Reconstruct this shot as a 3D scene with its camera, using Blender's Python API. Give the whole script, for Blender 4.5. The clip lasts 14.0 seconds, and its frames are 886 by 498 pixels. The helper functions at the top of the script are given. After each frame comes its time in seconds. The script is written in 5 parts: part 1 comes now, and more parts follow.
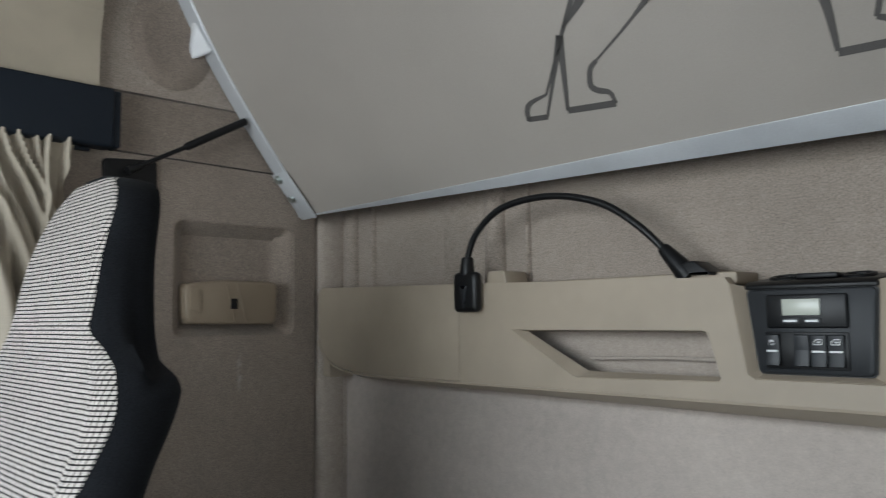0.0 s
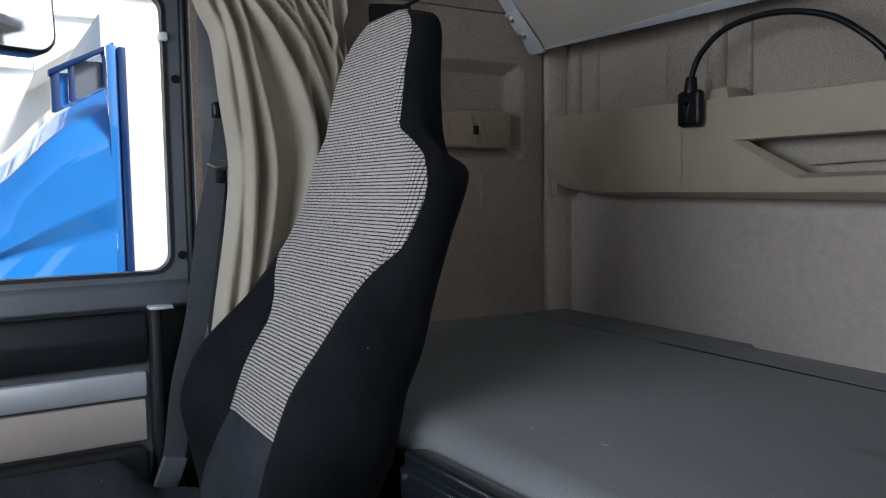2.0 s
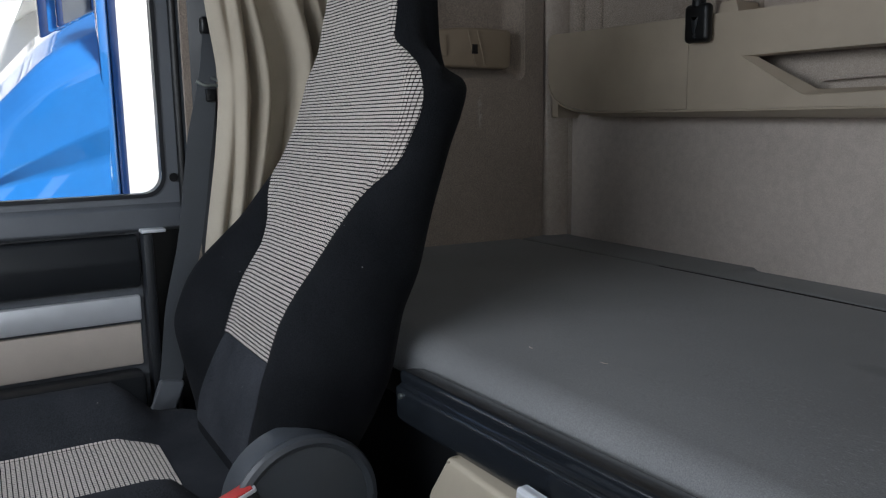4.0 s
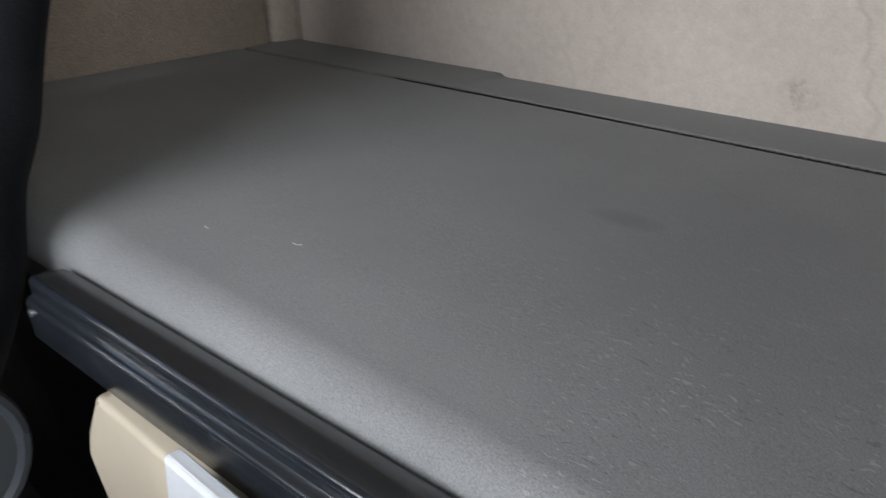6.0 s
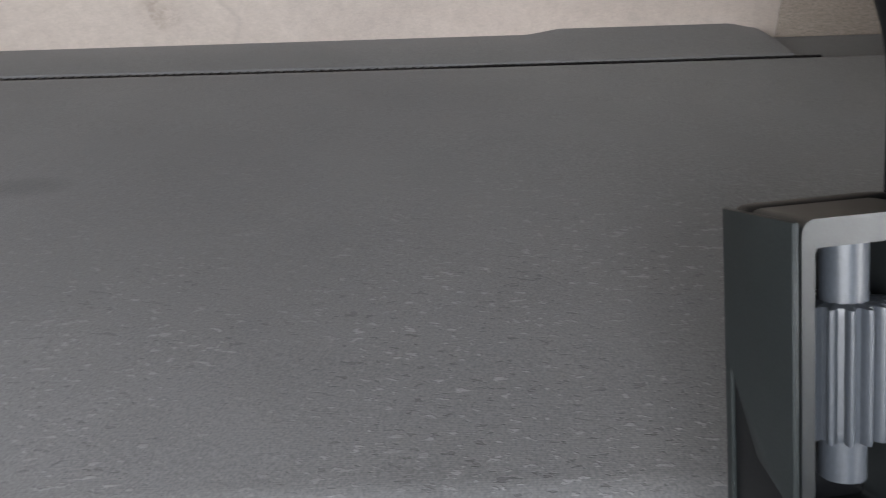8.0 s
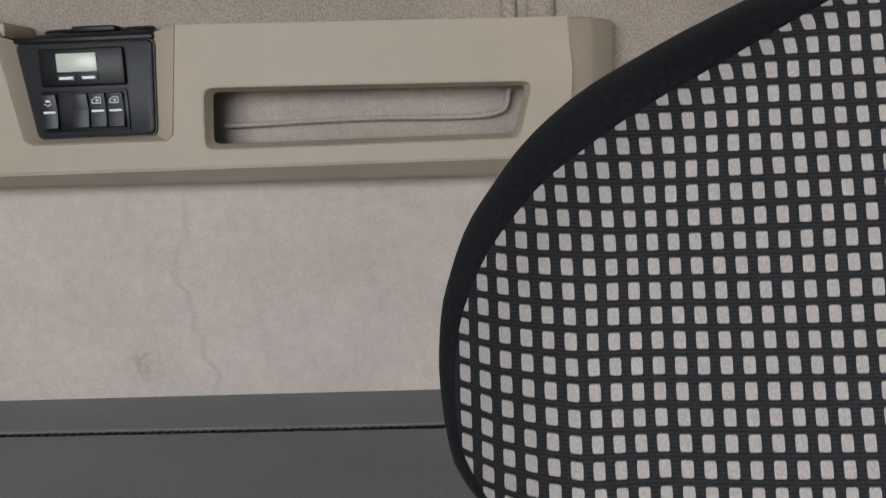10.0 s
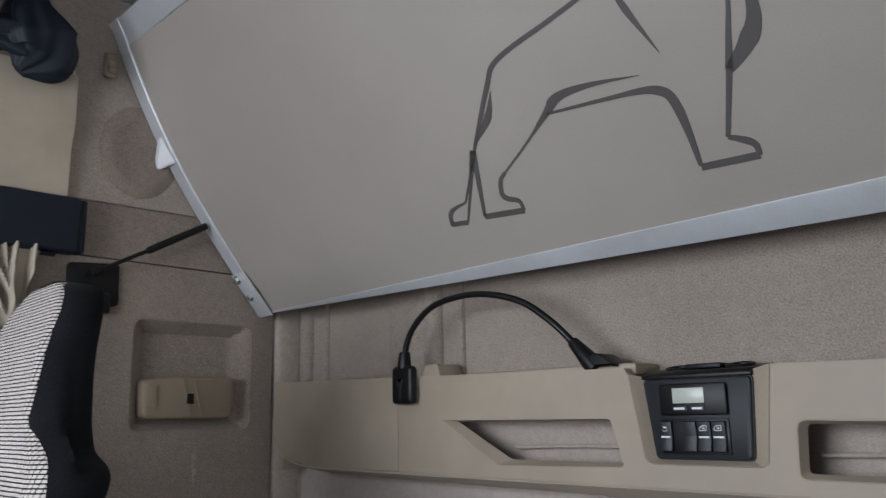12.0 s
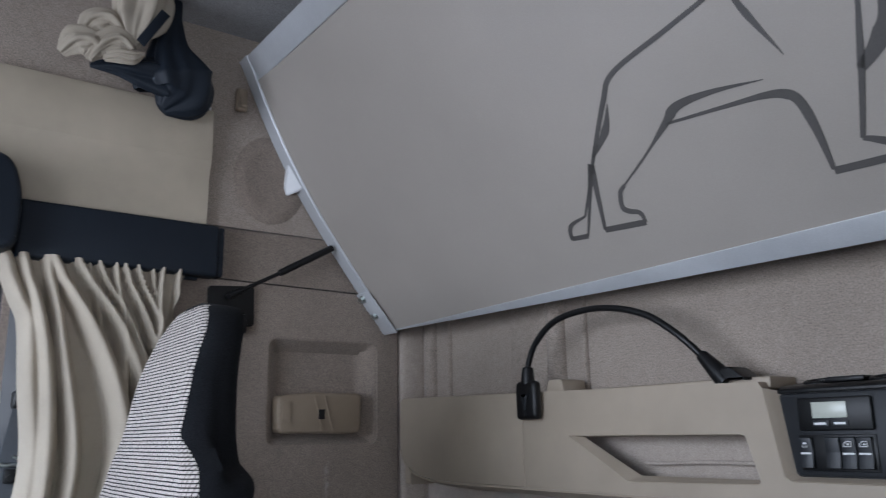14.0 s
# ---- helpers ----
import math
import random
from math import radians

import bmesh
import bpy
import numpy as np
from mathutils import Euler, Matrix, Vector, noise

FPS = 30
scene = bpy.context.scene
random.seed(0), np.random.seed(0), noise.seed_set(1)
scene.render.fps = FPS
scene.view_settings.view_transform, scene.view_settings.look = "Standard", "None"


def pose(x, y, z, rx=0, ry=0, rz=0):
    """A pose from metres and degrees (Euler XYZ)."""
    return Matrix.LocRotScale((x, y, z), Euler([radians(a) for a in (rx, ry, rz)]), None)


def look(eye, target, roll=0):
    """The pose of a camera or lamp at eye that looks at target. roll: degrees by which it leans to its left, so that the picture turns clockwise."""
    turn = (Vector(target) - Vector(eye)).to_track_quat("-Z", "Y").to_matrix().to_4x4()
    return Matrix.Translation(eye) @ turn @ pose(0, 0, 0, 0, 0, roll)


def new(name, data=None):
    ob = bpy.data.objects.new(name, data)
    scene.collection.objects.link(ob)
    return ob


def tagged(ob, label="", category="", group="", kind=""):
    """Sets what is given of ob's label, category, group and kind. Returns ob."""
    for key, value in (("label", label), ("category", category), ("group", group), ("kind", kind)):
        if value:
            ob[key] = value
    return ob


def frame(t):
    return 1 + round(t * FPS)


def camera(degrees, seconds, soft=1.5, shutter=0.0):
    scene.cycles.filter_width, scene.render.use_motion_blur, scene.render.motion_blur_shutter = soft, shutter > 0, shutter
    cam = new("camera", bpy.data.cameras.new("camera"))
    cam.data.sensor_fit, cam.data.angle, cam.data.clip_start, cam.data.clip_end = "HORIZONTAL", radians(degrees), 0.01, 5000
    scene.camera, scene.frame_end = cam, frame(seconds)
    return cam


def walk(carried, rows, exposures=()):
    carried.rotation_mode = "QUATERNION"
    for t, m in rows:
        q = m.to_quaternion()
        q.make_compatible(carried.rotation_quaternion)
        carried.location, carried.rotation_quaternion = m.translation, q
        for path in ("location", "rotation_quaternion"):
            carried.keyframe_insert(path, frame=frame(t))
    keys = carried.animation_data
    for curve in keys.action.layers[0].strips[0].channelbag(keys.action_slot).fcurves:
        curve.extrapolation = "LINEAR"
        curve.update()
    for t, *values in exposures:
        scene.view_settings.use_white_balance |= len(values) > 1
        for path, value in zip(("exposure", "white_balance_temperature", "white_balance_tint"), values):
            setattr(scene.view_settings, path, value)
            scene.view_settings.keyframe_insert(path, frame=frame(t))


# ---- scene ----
from mathutils import Matrix as Mx

cam = camera(58.9, 14.0, soft=1.15, shutter=0.2)
PATH = [
    (0, (1.5, -1.107, 1.223), (0.074, 0.284, 1.403), -0.6),
    (0.5, (1.512, -1.103, 1.169), (-0.147, -0.004, 1.363), -0.1),
    (1, (1.542, -1.177, 1.096), (-0.162, -0.135, 1.201), -0.3),
    (1.5, (1.608, -1.222, 1.111), (-0.109, -0.2, 1.032), -0.5),
    (2, (1.624, -1.321, 1.123), (-0.091, -0.305, 0.968), -0.8),
    (2.5, (1.617, -1.314, 1.096), (-0.083, -0.31, 0.778), -0.9),
    (5, (1.565, -1.28, 1.102), (-0.132, -0.273, 0.775), -0.8),
    (5.5, (1.526, -1.164, 1.129), (-0.05, -0.071, 0.564), -1.2),
    (6, (1.467, -1.053, 1.104), (0.208, 0.25, 0.257), -1.8),
    (6.5, (1.432, -1.044, 1.075), (0.493, 0.426, 0.098), -1.5),
    (7, (1.467, -1.062, 1.132), (0.824, 0.491, 0.049), -3.7),
    (7.5, (1.441, -1.034, 1.084), (1.135, 0.655, 0.059), -1.7),
    (8, (1.446, -1.017, 1.081), (1.466, 0.702, 0.059), -1.6),
    (8.2, (1.443, -1.013, 1.082), (1.593, 0.7, 0.06), -1.6),
    (10.3, (1.568, -1.004, 1.166), (1.353, 0.948, 0.92), -2.0),
    (10.5, (1.577, -1.015, 1.17), (1.204, 0.918, 0.958), -2.1),
    (11, (1.616, -1.076, 1.213), (0.85, 0.744, 1.07), -2.0),
    (11.3, (1.634, -1.088, 1.208), (0.643, 0.626, 1.224), -2.0),
    (11.5, (1.635, -1.073, 1.189), (0.499, 0.541, 1.366), -1.5),
    (12, (1.654, -1.096, 1.215), (0.258, 0.275, 1.629), -1.2),
    (12.5, (1.661, -1.101, 1.215), (0.187, 0.175, 1.663), -1.0),
    (13, (1.666, -1.106, 1.214), (0.169, 0.138, 1.673), -1.1),
    (13.5, (1.668, -1.092, 1.211), (0.155, 0.135, 1.663), -1.1),
    (13.7, (1.668, -1.093, 1.211), (0.160, 0.142, 1.666), -1.1),
    (13.9, (1.6645, -1.102, 1.211), (0.119, 0.081, 1.668), -1.05),
    (14, (1.661, -1.113, 1.211), (0.084, 0.028, 1.672), -1.0),
]
walk(cam, [(t, look(eye, aim, roll)) for t, eye, aim, roll in PATH],
     exposures=[(0.0, 1.20, 6380, 7), (0.6, 0.96, 5950, 9), (1.2, 0.40, 6100, 10), (2.5, 0.44, 6150, 10), (5.0, 0.40, 6700, 11), (5.6, 1.25, 6850, 11),
                (6.4, 1.62, 6650, 12), (7.0, 1.50, 6600, 12), (7.6, 1.72, 6750, 13), (8.2, 1.78, 6850, 14), (10.3, 1.36, 6700, 12), (11.0, 1.34, 6450, 11), (12.0, 1.16, 6300, 13),
                (13.0, 1.18, 6080, 13), (13.5, 1.18, 5980, 13), (14.0, 1.16, 5880, 14)])

# ---------------------------------------------------------------- light
world = bpy.data.worlds.new("world")
scene.world = world
world.use_nodes = True
wn = world.node_tree
sky = wn.nodes.new("ShaderNodeTexSky")
sky.sky_type = "NISHITA"
sky.sun_disc = False
sky.sun_elevation = radians(48)
sky.sun_rotation = radians(55)
sky.altitude = 50
sky.dust_density = 3.0
wn.nodes["Background"].inputs["Strength"].default_value = 0.14
wn.links.new(sky.outputs["Color"], wn.nodes["Background"].inputs["Color"])

sun_data = bpy.data.lights.new("sun", "SUN")
sun_data.energy = 5.0
sun_data.angle = radians(12)
sun_data.color = (1.0, 0.96, 0.9)
sun = new("sun", sun_data)
sun.matrix_world = look((7, 5, 11), (0, 0, 0))


def area(name, where, aim, sx, sy, watts, colour):
    d = bpy.data.lights.new(name, "AREA")
    d.shape, d.size, d.size_y, d.energy, d.color = "RECTANGLE", sx, sy, watts, colour
    o = new(name, d)
    o.matrix_world = look(where, aim)
    return o


# sky light that comes in through the windscreen and the two door windows
area("windscreen_light", (0.84, -2.10, 1.38), (0.90, -0.95, 0.78), 1.30, 0.72, 13, (0.90, 0.95, 1.0))
area("driver_window_light", (2.33, -1.42, 1.14), (0.1, -1.40, 0.25), 0.64, 0.34, 3.0, (0.92, 0.96, 1.0))


# ---------------------------------------------------------------- materials


def nodes_of(name):
    m = bpy.data.materials.new(name)
    m.use_nodes = True
    return m, m.node_tree, m.node_tree.nodes["Principled BSDF"]


def add(nt, kind, **vals):
    n = nt.nodes.new(kind)
    for k, v in vals.items():
        n.inputs[k].default_value = v
    return n


def coords(nt, scale=(1, 1, 1), rot=(0, 0, 0)):
    tc = nt.nodes.new("ShaderNodeTexCoord")
    mp = nt.nodes.new("ShaderNodeMapping")
    mp.inputs["Scale"].default_value = scale
    mp.inputs["Rotation"].default_value = rot
    nt.links.new(tc.outputs["Object"], mp.inputs["Vector"])
    return mp.outputs["Vector"]


def ramp(nt, src, stops):
    r = nt.nodes.new("ShaderNodeValToRGB")
    e = r.color_ramp.elements
    while len(e) < len(stops):
        e.new(0.5)
    for el, (p, c) in zip(e, stops):
        el.position = p
        el.color = (*c, 1) if len(c) == 3 else c
    nt.links.new(src, r.inputs["Fac"])
    return r.outputs["Color"]


def mixc(nt, fac, a, b, how="MIX"):
    m = nt.nodes.new("ShaderNodeMix")
    m.data_type, m.blend_type = "RGBA", how
    for sock, v in ((m.inputs[0], fac), (m.inputs[6], a), (m.inputs[7], b)):
        if hasattr(v, "is_linked"):
            nt.links.new(v, sock)
        elif isinstance(v, (int, float)):
            sock.default_value = v
        else:
            sock.default_value = (*v, 1)
    return m.outputs[2]


def calc(nt, op, a, b=0.0, c=0.0):
    m = nt.nodes.new("ShaderNodeMath")
    m.operation = op
    for sock, v in zip(m.inputs, (a, b, c)):
        if hasattr(v, "is_linked"):
            nt.links.new(v, sock)
        else:
            sock.default_value = v
    return m.outputs[0]


def bump(nt, bsdf, height, strength, dist, after=None):
    b = nt.nodes.new("ShaderNodeBump")
    b.inputs["Strength"].default_value = strength
    b.inputs["Distance"].default_value = dist
    nt.links.new(height, b.inputs["Height"])
    if after is not None:
        nt.links.new(after, b.inputs["Normal"])
    nt.links.new(b.outputs["Normal"], bsdf.inputs["Normal"])
    return b.outputs["Normal"]


def shade(name, colour, rough=0.6, metal=0.0, grain=900, grain_amt=0.12, blotch=6, blotch_amt=0.1,
          relief=0.15, depth=0.0004, spec=0.5):
    """A surface with fine grain and broad, faint unevenness."""
    m, nt, b = nodes_of(name)
    v = coords(nt)
    fine = add(nt, "ShaderNodeTexNoise", Scale=grain, Detail=2.0)
    wide = add(nt, "ShaderNodeTexNoise", Scale=blotch, Detail=4.0, Roughness=0.6)
    nt.links.new(v, fine.inputs["Vector"])
    nt.links.new(v, wide.inputs["Vector"])
    lo = tuple(c * (1 - blotch_amt) for c in colour)
    hi = tuple(min(1, c * (1 + blotch_amt)) for c in colour)
    c1 = ramp(nt, wide.outputs["Fac"], [(0.3, lo), (0.7, hi)])
    g = ramp(nt, fine.outputs["Fac"], [(0.3, (1 - grain_amt,) * 3), (0.7, (1 + grain_amt,) * 3)])
    nt.links.new(mixc(nt, 1.0, c1, g, "MULTIPLY"), b.inputs["Base Color"])
    rr = ramp(nt, wide.outputs["Fac"], [(0.3, (max(0, rough - 0.08),) * 3), (0.7, (min(1, rough + 0.08),) * 3)])
    nt.links.new(rr, b.inputs["Roughness"])
    b.inputs["Metallic"].default_value = metal
    b.inputs["Specular IOR Level"].default_value = spec
    bump(nt, b, fine.outputs["Fac"], relief, depth)
    return m


def felt(name, colour, stains=False, speckle=1.0, scuffs=False):
    """Needle-felt wall lining: speckled, fluffy, faint streaks and water stains."""
    m, nt, b = nodes_of(name)
    v = coords(nt)
    fine = add(nt, "ShaderNodeTexNoise", Scale=430.0, Detail=5.0, Roughness=0.85)
    mid = add(nt, "ShaderNodeTexNoise", Scale=60.0, Detail=4.0, Roughness=0.7)
    wide = add(nt, "ShaderNodeTexNoise", Scale=4.5, Detail=5.0, Roughness=0.65)
    for n in (fine, mid, wide):
        nt.links.new(v, n.inputs["Vector"])
    c1 = ramp(nt, wide.outputs["Fac"], [(0.3, tuple(c * 0.88 for c in colour)), (0.72, tuple(c * 1.08 for c in colour))])
    g = ramp(nt, fine.outputs["Fac"], [(0.36, (1 - 0.52 * speckle,) * 3), (0.49, (0.98,) * 3), (0.64, (1 + 0.38 * speckle,) * 3)])
    c2 = mixc(nt, 1.0, c1, g, "MULTIPLY")
    k = ramp(nt, mid.outputs["Fac"], [(0.35, (0.93, 0.925, 0.92)), (0.65, (1.04,) * 3)])
    c3 = mixc(nt, 1.0, c2, k, "MULTIPLY")
    if stains:
        # thin meandering tide marks left by water that ran down the lining
        sep = nt.nodes.new("ShaderNodeSeparateXYZ")
        nt.links.new(v, sep.inputs[0])
        way = add(nt, "ShaderNodeTexNoise", Scale=9.0, Detail=5.0, Roughness=0.6)
        nt.links.new(coords(nt, (0.05, 1, 1)), way.inputs["Vector"])
        drift = calc(nt, "MULTIPLY", calc(nt, "SUBTRACT", way.outputs["Fac"], 0.5), 0.13)
        for x0, w, amt in ((1.185, 0.0065, 0.36), (0.73, 0.010, 0.2), (1.275, 0.012, 0.14)):
            off = calc(nt, "ABSOLUTE", calc(nt, "SUBTRACT", calc(nt, "ADD", sep.outputs["X"], drift), x0))
            line = ramp(nt, calc(nt, "DIVIDE", off, w), [(0.0, (amt,) * 3), (1.0, (0,) * 3)])
            low = nt.nodes.new("ShaderNodeMapRange")
            low.inputs["From Min"].default_value, low.inputs["From Max"].default_value = 1.10, 1.05
            nt.links.new(sep.outputs["Z"], low.inputs["Value"])
            c3 = mixc(nt, calc(nt, "MULTIPLY", calc(nt, "MULTIPLY", line, low.outputs["Result"]), ramp(nt, mid.outputs["Fac"], [(0.35, (0.2,) * 3), (0.6, (1,) * 3)])), c3, tuple(c * 0.5 for c in colour))
        # smudge low down
        dx = calc(nt, "DIVIDE", calc(nt, "SUBTRACT", sep.outputs["X"], 1.108), 0.035)
        dz = calc(nt, "DIVIDE", calc(nt, "SUBTRACT", sep.outputs["Z"], 0.840), 0.028)
        rad = calc(nt, "ADD", calc(nt, "MULTIPLY", dx, dx), calc(nt, "MULTIPLY", dz, dz))
        smudge = calc(nt, "MULTIPLY", ramp(nt, rad, [(0.2, (0.45,) * 3), (1.0, (0,) * 3)]), ramp(nt, mid.outputs["Fac"], [(0.45, (0,) * 3), (0.6, (1,) * 3)]))
        c3 = mixc(nt, smudge, c3, (0.20, 0.15, 0.11))
    if scuffs:
        # pale rubbed streak and a dark scuff under the side compartment
        sep = nt.nodes.new("ShaderNodeSeparateXYZ")
        nt.links.new(v, sep.inputs[0])
        torn = ramp(nt, mid.outputs["Fac"], [(0.42, (0,) * 3), (0.6, (1,) * 3)])
        for y0, z0, wy, wz, amt, tone in ((-0.255, 1.130, 0.007, 0.060, 0.5, (0.50, 0.46, 0.42)), (-0.415, 1.125, 0.045, 0.010, 0.5, (0.16, 0.135, 0.12)), (-0.36, 1.04, 0.05, 0.03, 0.2, (0.2, 0.17, 0.15))):
            dy = calc(nt, "DIVIDE", calc(nt, "SUBTRACT", sep.outputs["Y"], y0), wy)
            dz = calc(nt, "DIVIDE", calc(nt, "SUBTRACT", sep.outputs["Z"], z0), wz)
            rad = calc(nt, "ADD", calc(nt, "MULTIPLY", dy, dy), calc(nt, "MULTIPLY", dz, dz))
            c3 = mixc(nt, calc(nt, "MULTIPLY", ramp(nt, rad, [(0.1, (amt,) * 3), (1.0, (0,) * 3)]), torn), c3, tone)
    tuft = add(nt, "ShaderNodeTexNoise", Scale=260.0, Detail=3.0, Roughness=0.7)
    nt.links.new(v, tuft.inputs["Vector"])
    c3 = mixc(nt, 1.0, c3, ramp(nt, tuft.outputs["Fac"], [(0.36, (1 - 0.14 * speckle,) * 3), (0.5, (1.0,) * 3), (0.66, (1 + 0.12 * speckle,) * 3)]), "MULTIPLY")
    nt.links.new(c3, b.inputs["Base Color"])
    b.inputs["Roughness"].default_value = 0.95
    b.inputs["Specular IOR Level"].default_value = 0.15
    b.inputs["Sheen Weight"].default_value = 0.15
    bump(nt, b, fine.outputs["Fac"], 0.12, 0.0005)
    return m


def check_cloth(name, axis, half_x=0.42, half_z=0.36, k=1.0, pitch=0.0070, pitch_x=0.0058):
    """Black and off-white woven check: pale rounded cells on a black net."""
    m, nt, b = nodes_of(name)
    v = coords(nt)
    sep = nt.nodes.new("ShaderNodeSeparateXYZ")
    nt.links.new(v, sep.inputs[0])
    wob = add(nt, "ShaderNodeTexNoise", Scale=25.0, Detail=2.0)
    nt.links.new(v, wob.inputs["Vector"])
    w = calc(nt, "MULTIPLY", calc(nt, "SUBTRACT", wob.outputs["Fac"], 0.5), 0.0010)
    up = sep.outputs["Z"] if axis == "Z" else sep.outputs["Y"]
    fx = calc(nt, "FRACT", calc(nt, "DIVIDE", calc(nt, "ADD", sep.outputs["X"], w), pitch_x))
    fz = calc(nt, "FRACT", calc(nt, "DIVIDE", calc(nt, "ADD", up, w), pitch))
    ax = calc(nt, "ABSOLUTE", calc(nt, "SUBTRACT", fx, 0.5))
    az = calc(nt, "ABSOLUTE", calc(nt, "SUBTRACT", fz, 0.5))
    px = calc(nt, "POWER", calc(nt, "DIVIDE", ax, half_x), 7.0)
    pz = calc(nt, "POWER", calc(nt, "DIVIDE", az, half_z), 7.0)
    cell = calc(nt, "SUBTRACT", 1.35, calc(nt, "ADD", px, pz))
    mask = ramp(nt, cell, [(0.25, (0, 0, 0)), (0.5, (1, 1, 1))])
    thread = add(nt, "ShaderNodeTexNoise", Scale=1600.0, Detail=1.0)
    nt.links.new(v, thread.inputs["Vector"])
    # k brightens or dims the pale threads to stand in for light
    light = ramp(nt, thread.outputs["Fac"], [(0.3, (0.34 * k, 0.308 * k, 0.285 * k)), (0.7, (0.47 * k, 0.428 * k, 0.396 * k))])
    dark = ramp(nt, thread.outputs["Fac"], [(0.3, (0.002, 0.002, 0.0025)), (0.7, (0.011, 0.011, 0.012))])
    # fine weft threads that cross the black net
    weft = calc(nt, "SINE", calc(nt, "MULTIPLY", up, 2 * math.pi * 6 / pitch))
    dark = mixc(nt, ramp(nt, weft, [(0.35, (0, 0, 0)), (0.9, (0.5, 0.5, 0.5))]), dark, (0.03, 0.03, 0.032))
    nt.links.new(mixc(nt, mask, dark, light), b.inputs["Base Color"])
    b.inputs["Roughness"].default_value = 0.85
    b.inputs["Specular IOR Level"].default_value = 0.12
    bump(nt, b, mask, 0.35, 0.0006)
    return m


def bed_cloth():
    """Dark grey mattress cover with a fine rib; pilled and flecked where people sit."""
    m, nt, b = nodes_of("mattress_cloth")
    v = coords(nt)
    wide = add(nt, "ShaderNodeTexNoise", Scale=3.5, Detail=5.0, Roughness=0.6)
    fine = add(nt, "ShaderNodeTexNoise", Scale=700.0, Detail=2.0)
    rib = add(nt, "ShaderNodeTexWave", Scale=260.0, Distortion=0.6, Detail=1.0)
    rib.bands_direction = "Y"
    clump = add(nt, "ShaderNodeTexNoise", Scale=6.0, Detail=5.0, Roughness=0.65)
    for n in (wide, fine, rib, clump):
        nt.links.new(v, n.inputs["Vector"])
    fleck = add(nt, "ShaderNodeTexNoise", Scale=200.0, Detail=2.2, Roughness=0.55)
    nt.links.new(coords(nt, (0.6, 1.25, 1.0), (0, 0, 0.5)), fleck.inputs["Vector"])
    base = ramp(nt, wide.outputs["Fac"], [(0.3, (0.149, 0.151, 0.152)), (0.7, (0.179, 0.181, 0.182))])
    g = ramp(nt, fine.outputs["Fac"], [(0.3, (0.78,) * 3), (0.7, (1.2,) * 3)])
    c = mixc(nt, 1.0, base, g, "MULTIPLY")
    sep = nt.nodes.new("ShaderNodeSeparateXYZ")
    nt.links.new(v, sep.inputs[0])

    def span(src, lo, hi):
        n = nt.nodes.new("ShaderNodeMapRange")
        n.inputs["From Min"].default_value, n.inputs["From Max"].default_value = lo, hi
        nt.links.new(src, n.inputs["Value"])
        return n.outputs["Result"]
    front = span(sep.outputs["Y"], -0.34, -0.60)
    along = span(sep.outputs["X"], 0.90, 1.38)
    area_mask = calc(nt, "MULTIPLY", calc(nt, "MULTIPLY", front, along), ramp(nt, clump.outputs["Fac"], [(0.38, (0.12,) * 3), (0.58, (1,) * 3)]))
    pale = calc(nt, "MULTIPLY", ramp(nt, fleck.outputs["Fac"], [(0.615, (0,) * 3), (0.69, (1,) * 3)]), area_mask)
    deep = calc(nt, "MULTIPLY", ramp(nt, fleck.outputs["Fac"], [(0.31, (1,) * 3), (0.385, (0,) * 3)]), area_mask)
    c = mixc(nt, calc(nt, "MULTIPLY", pale, 0.66), c, (0.285, 0.288, 0.288))
    c = mixc(nt, calc(nt, "MULTIPLY", deep, 0.7), c, (0.10, 0.10, 0.102))
    # one soft dark stain
    dx = calc(nt, "DIVIDE", calc(nt, "SUBTRACT", sep.outputs["X"], 1.115), 0.045)
    dy = calc(nt, "DIVIDE", calc(nt, "SUBTRACT", sep.outputs["Y"], -0.436), 0.020)
    rad = calc(nt, "ADD", calc(nt, "MULTIPLY", dx, dx), calc(nt, "MULTIPLY", dy, dy))
    spot = ramp(nt, rad, [(0.1, (0.28,) * 3), (1.0, (0,) * 3)])
    c = mixc(nt, spot, c, (0.045, 0.045, 0.047))
    nt.links.new(c, b.inputs["Base Color"])
    b.inputs["Roughness"].default_value = 0.75
    b.inputs["Specular IOR Level"].default_value = 0.25
    b.inputs["Sheen Weight"].default_value = 0.10
    b.inputs["Sheen Roughness"].default_value = 0.4
    n1 = bump(nt, b, rib.outputs["Fac"], 0.05, 0.0004)
    bump(nt, b, calc(nt, "SUBTRACT", pale, deep), 0.30, 0.0012, n1)
    return m


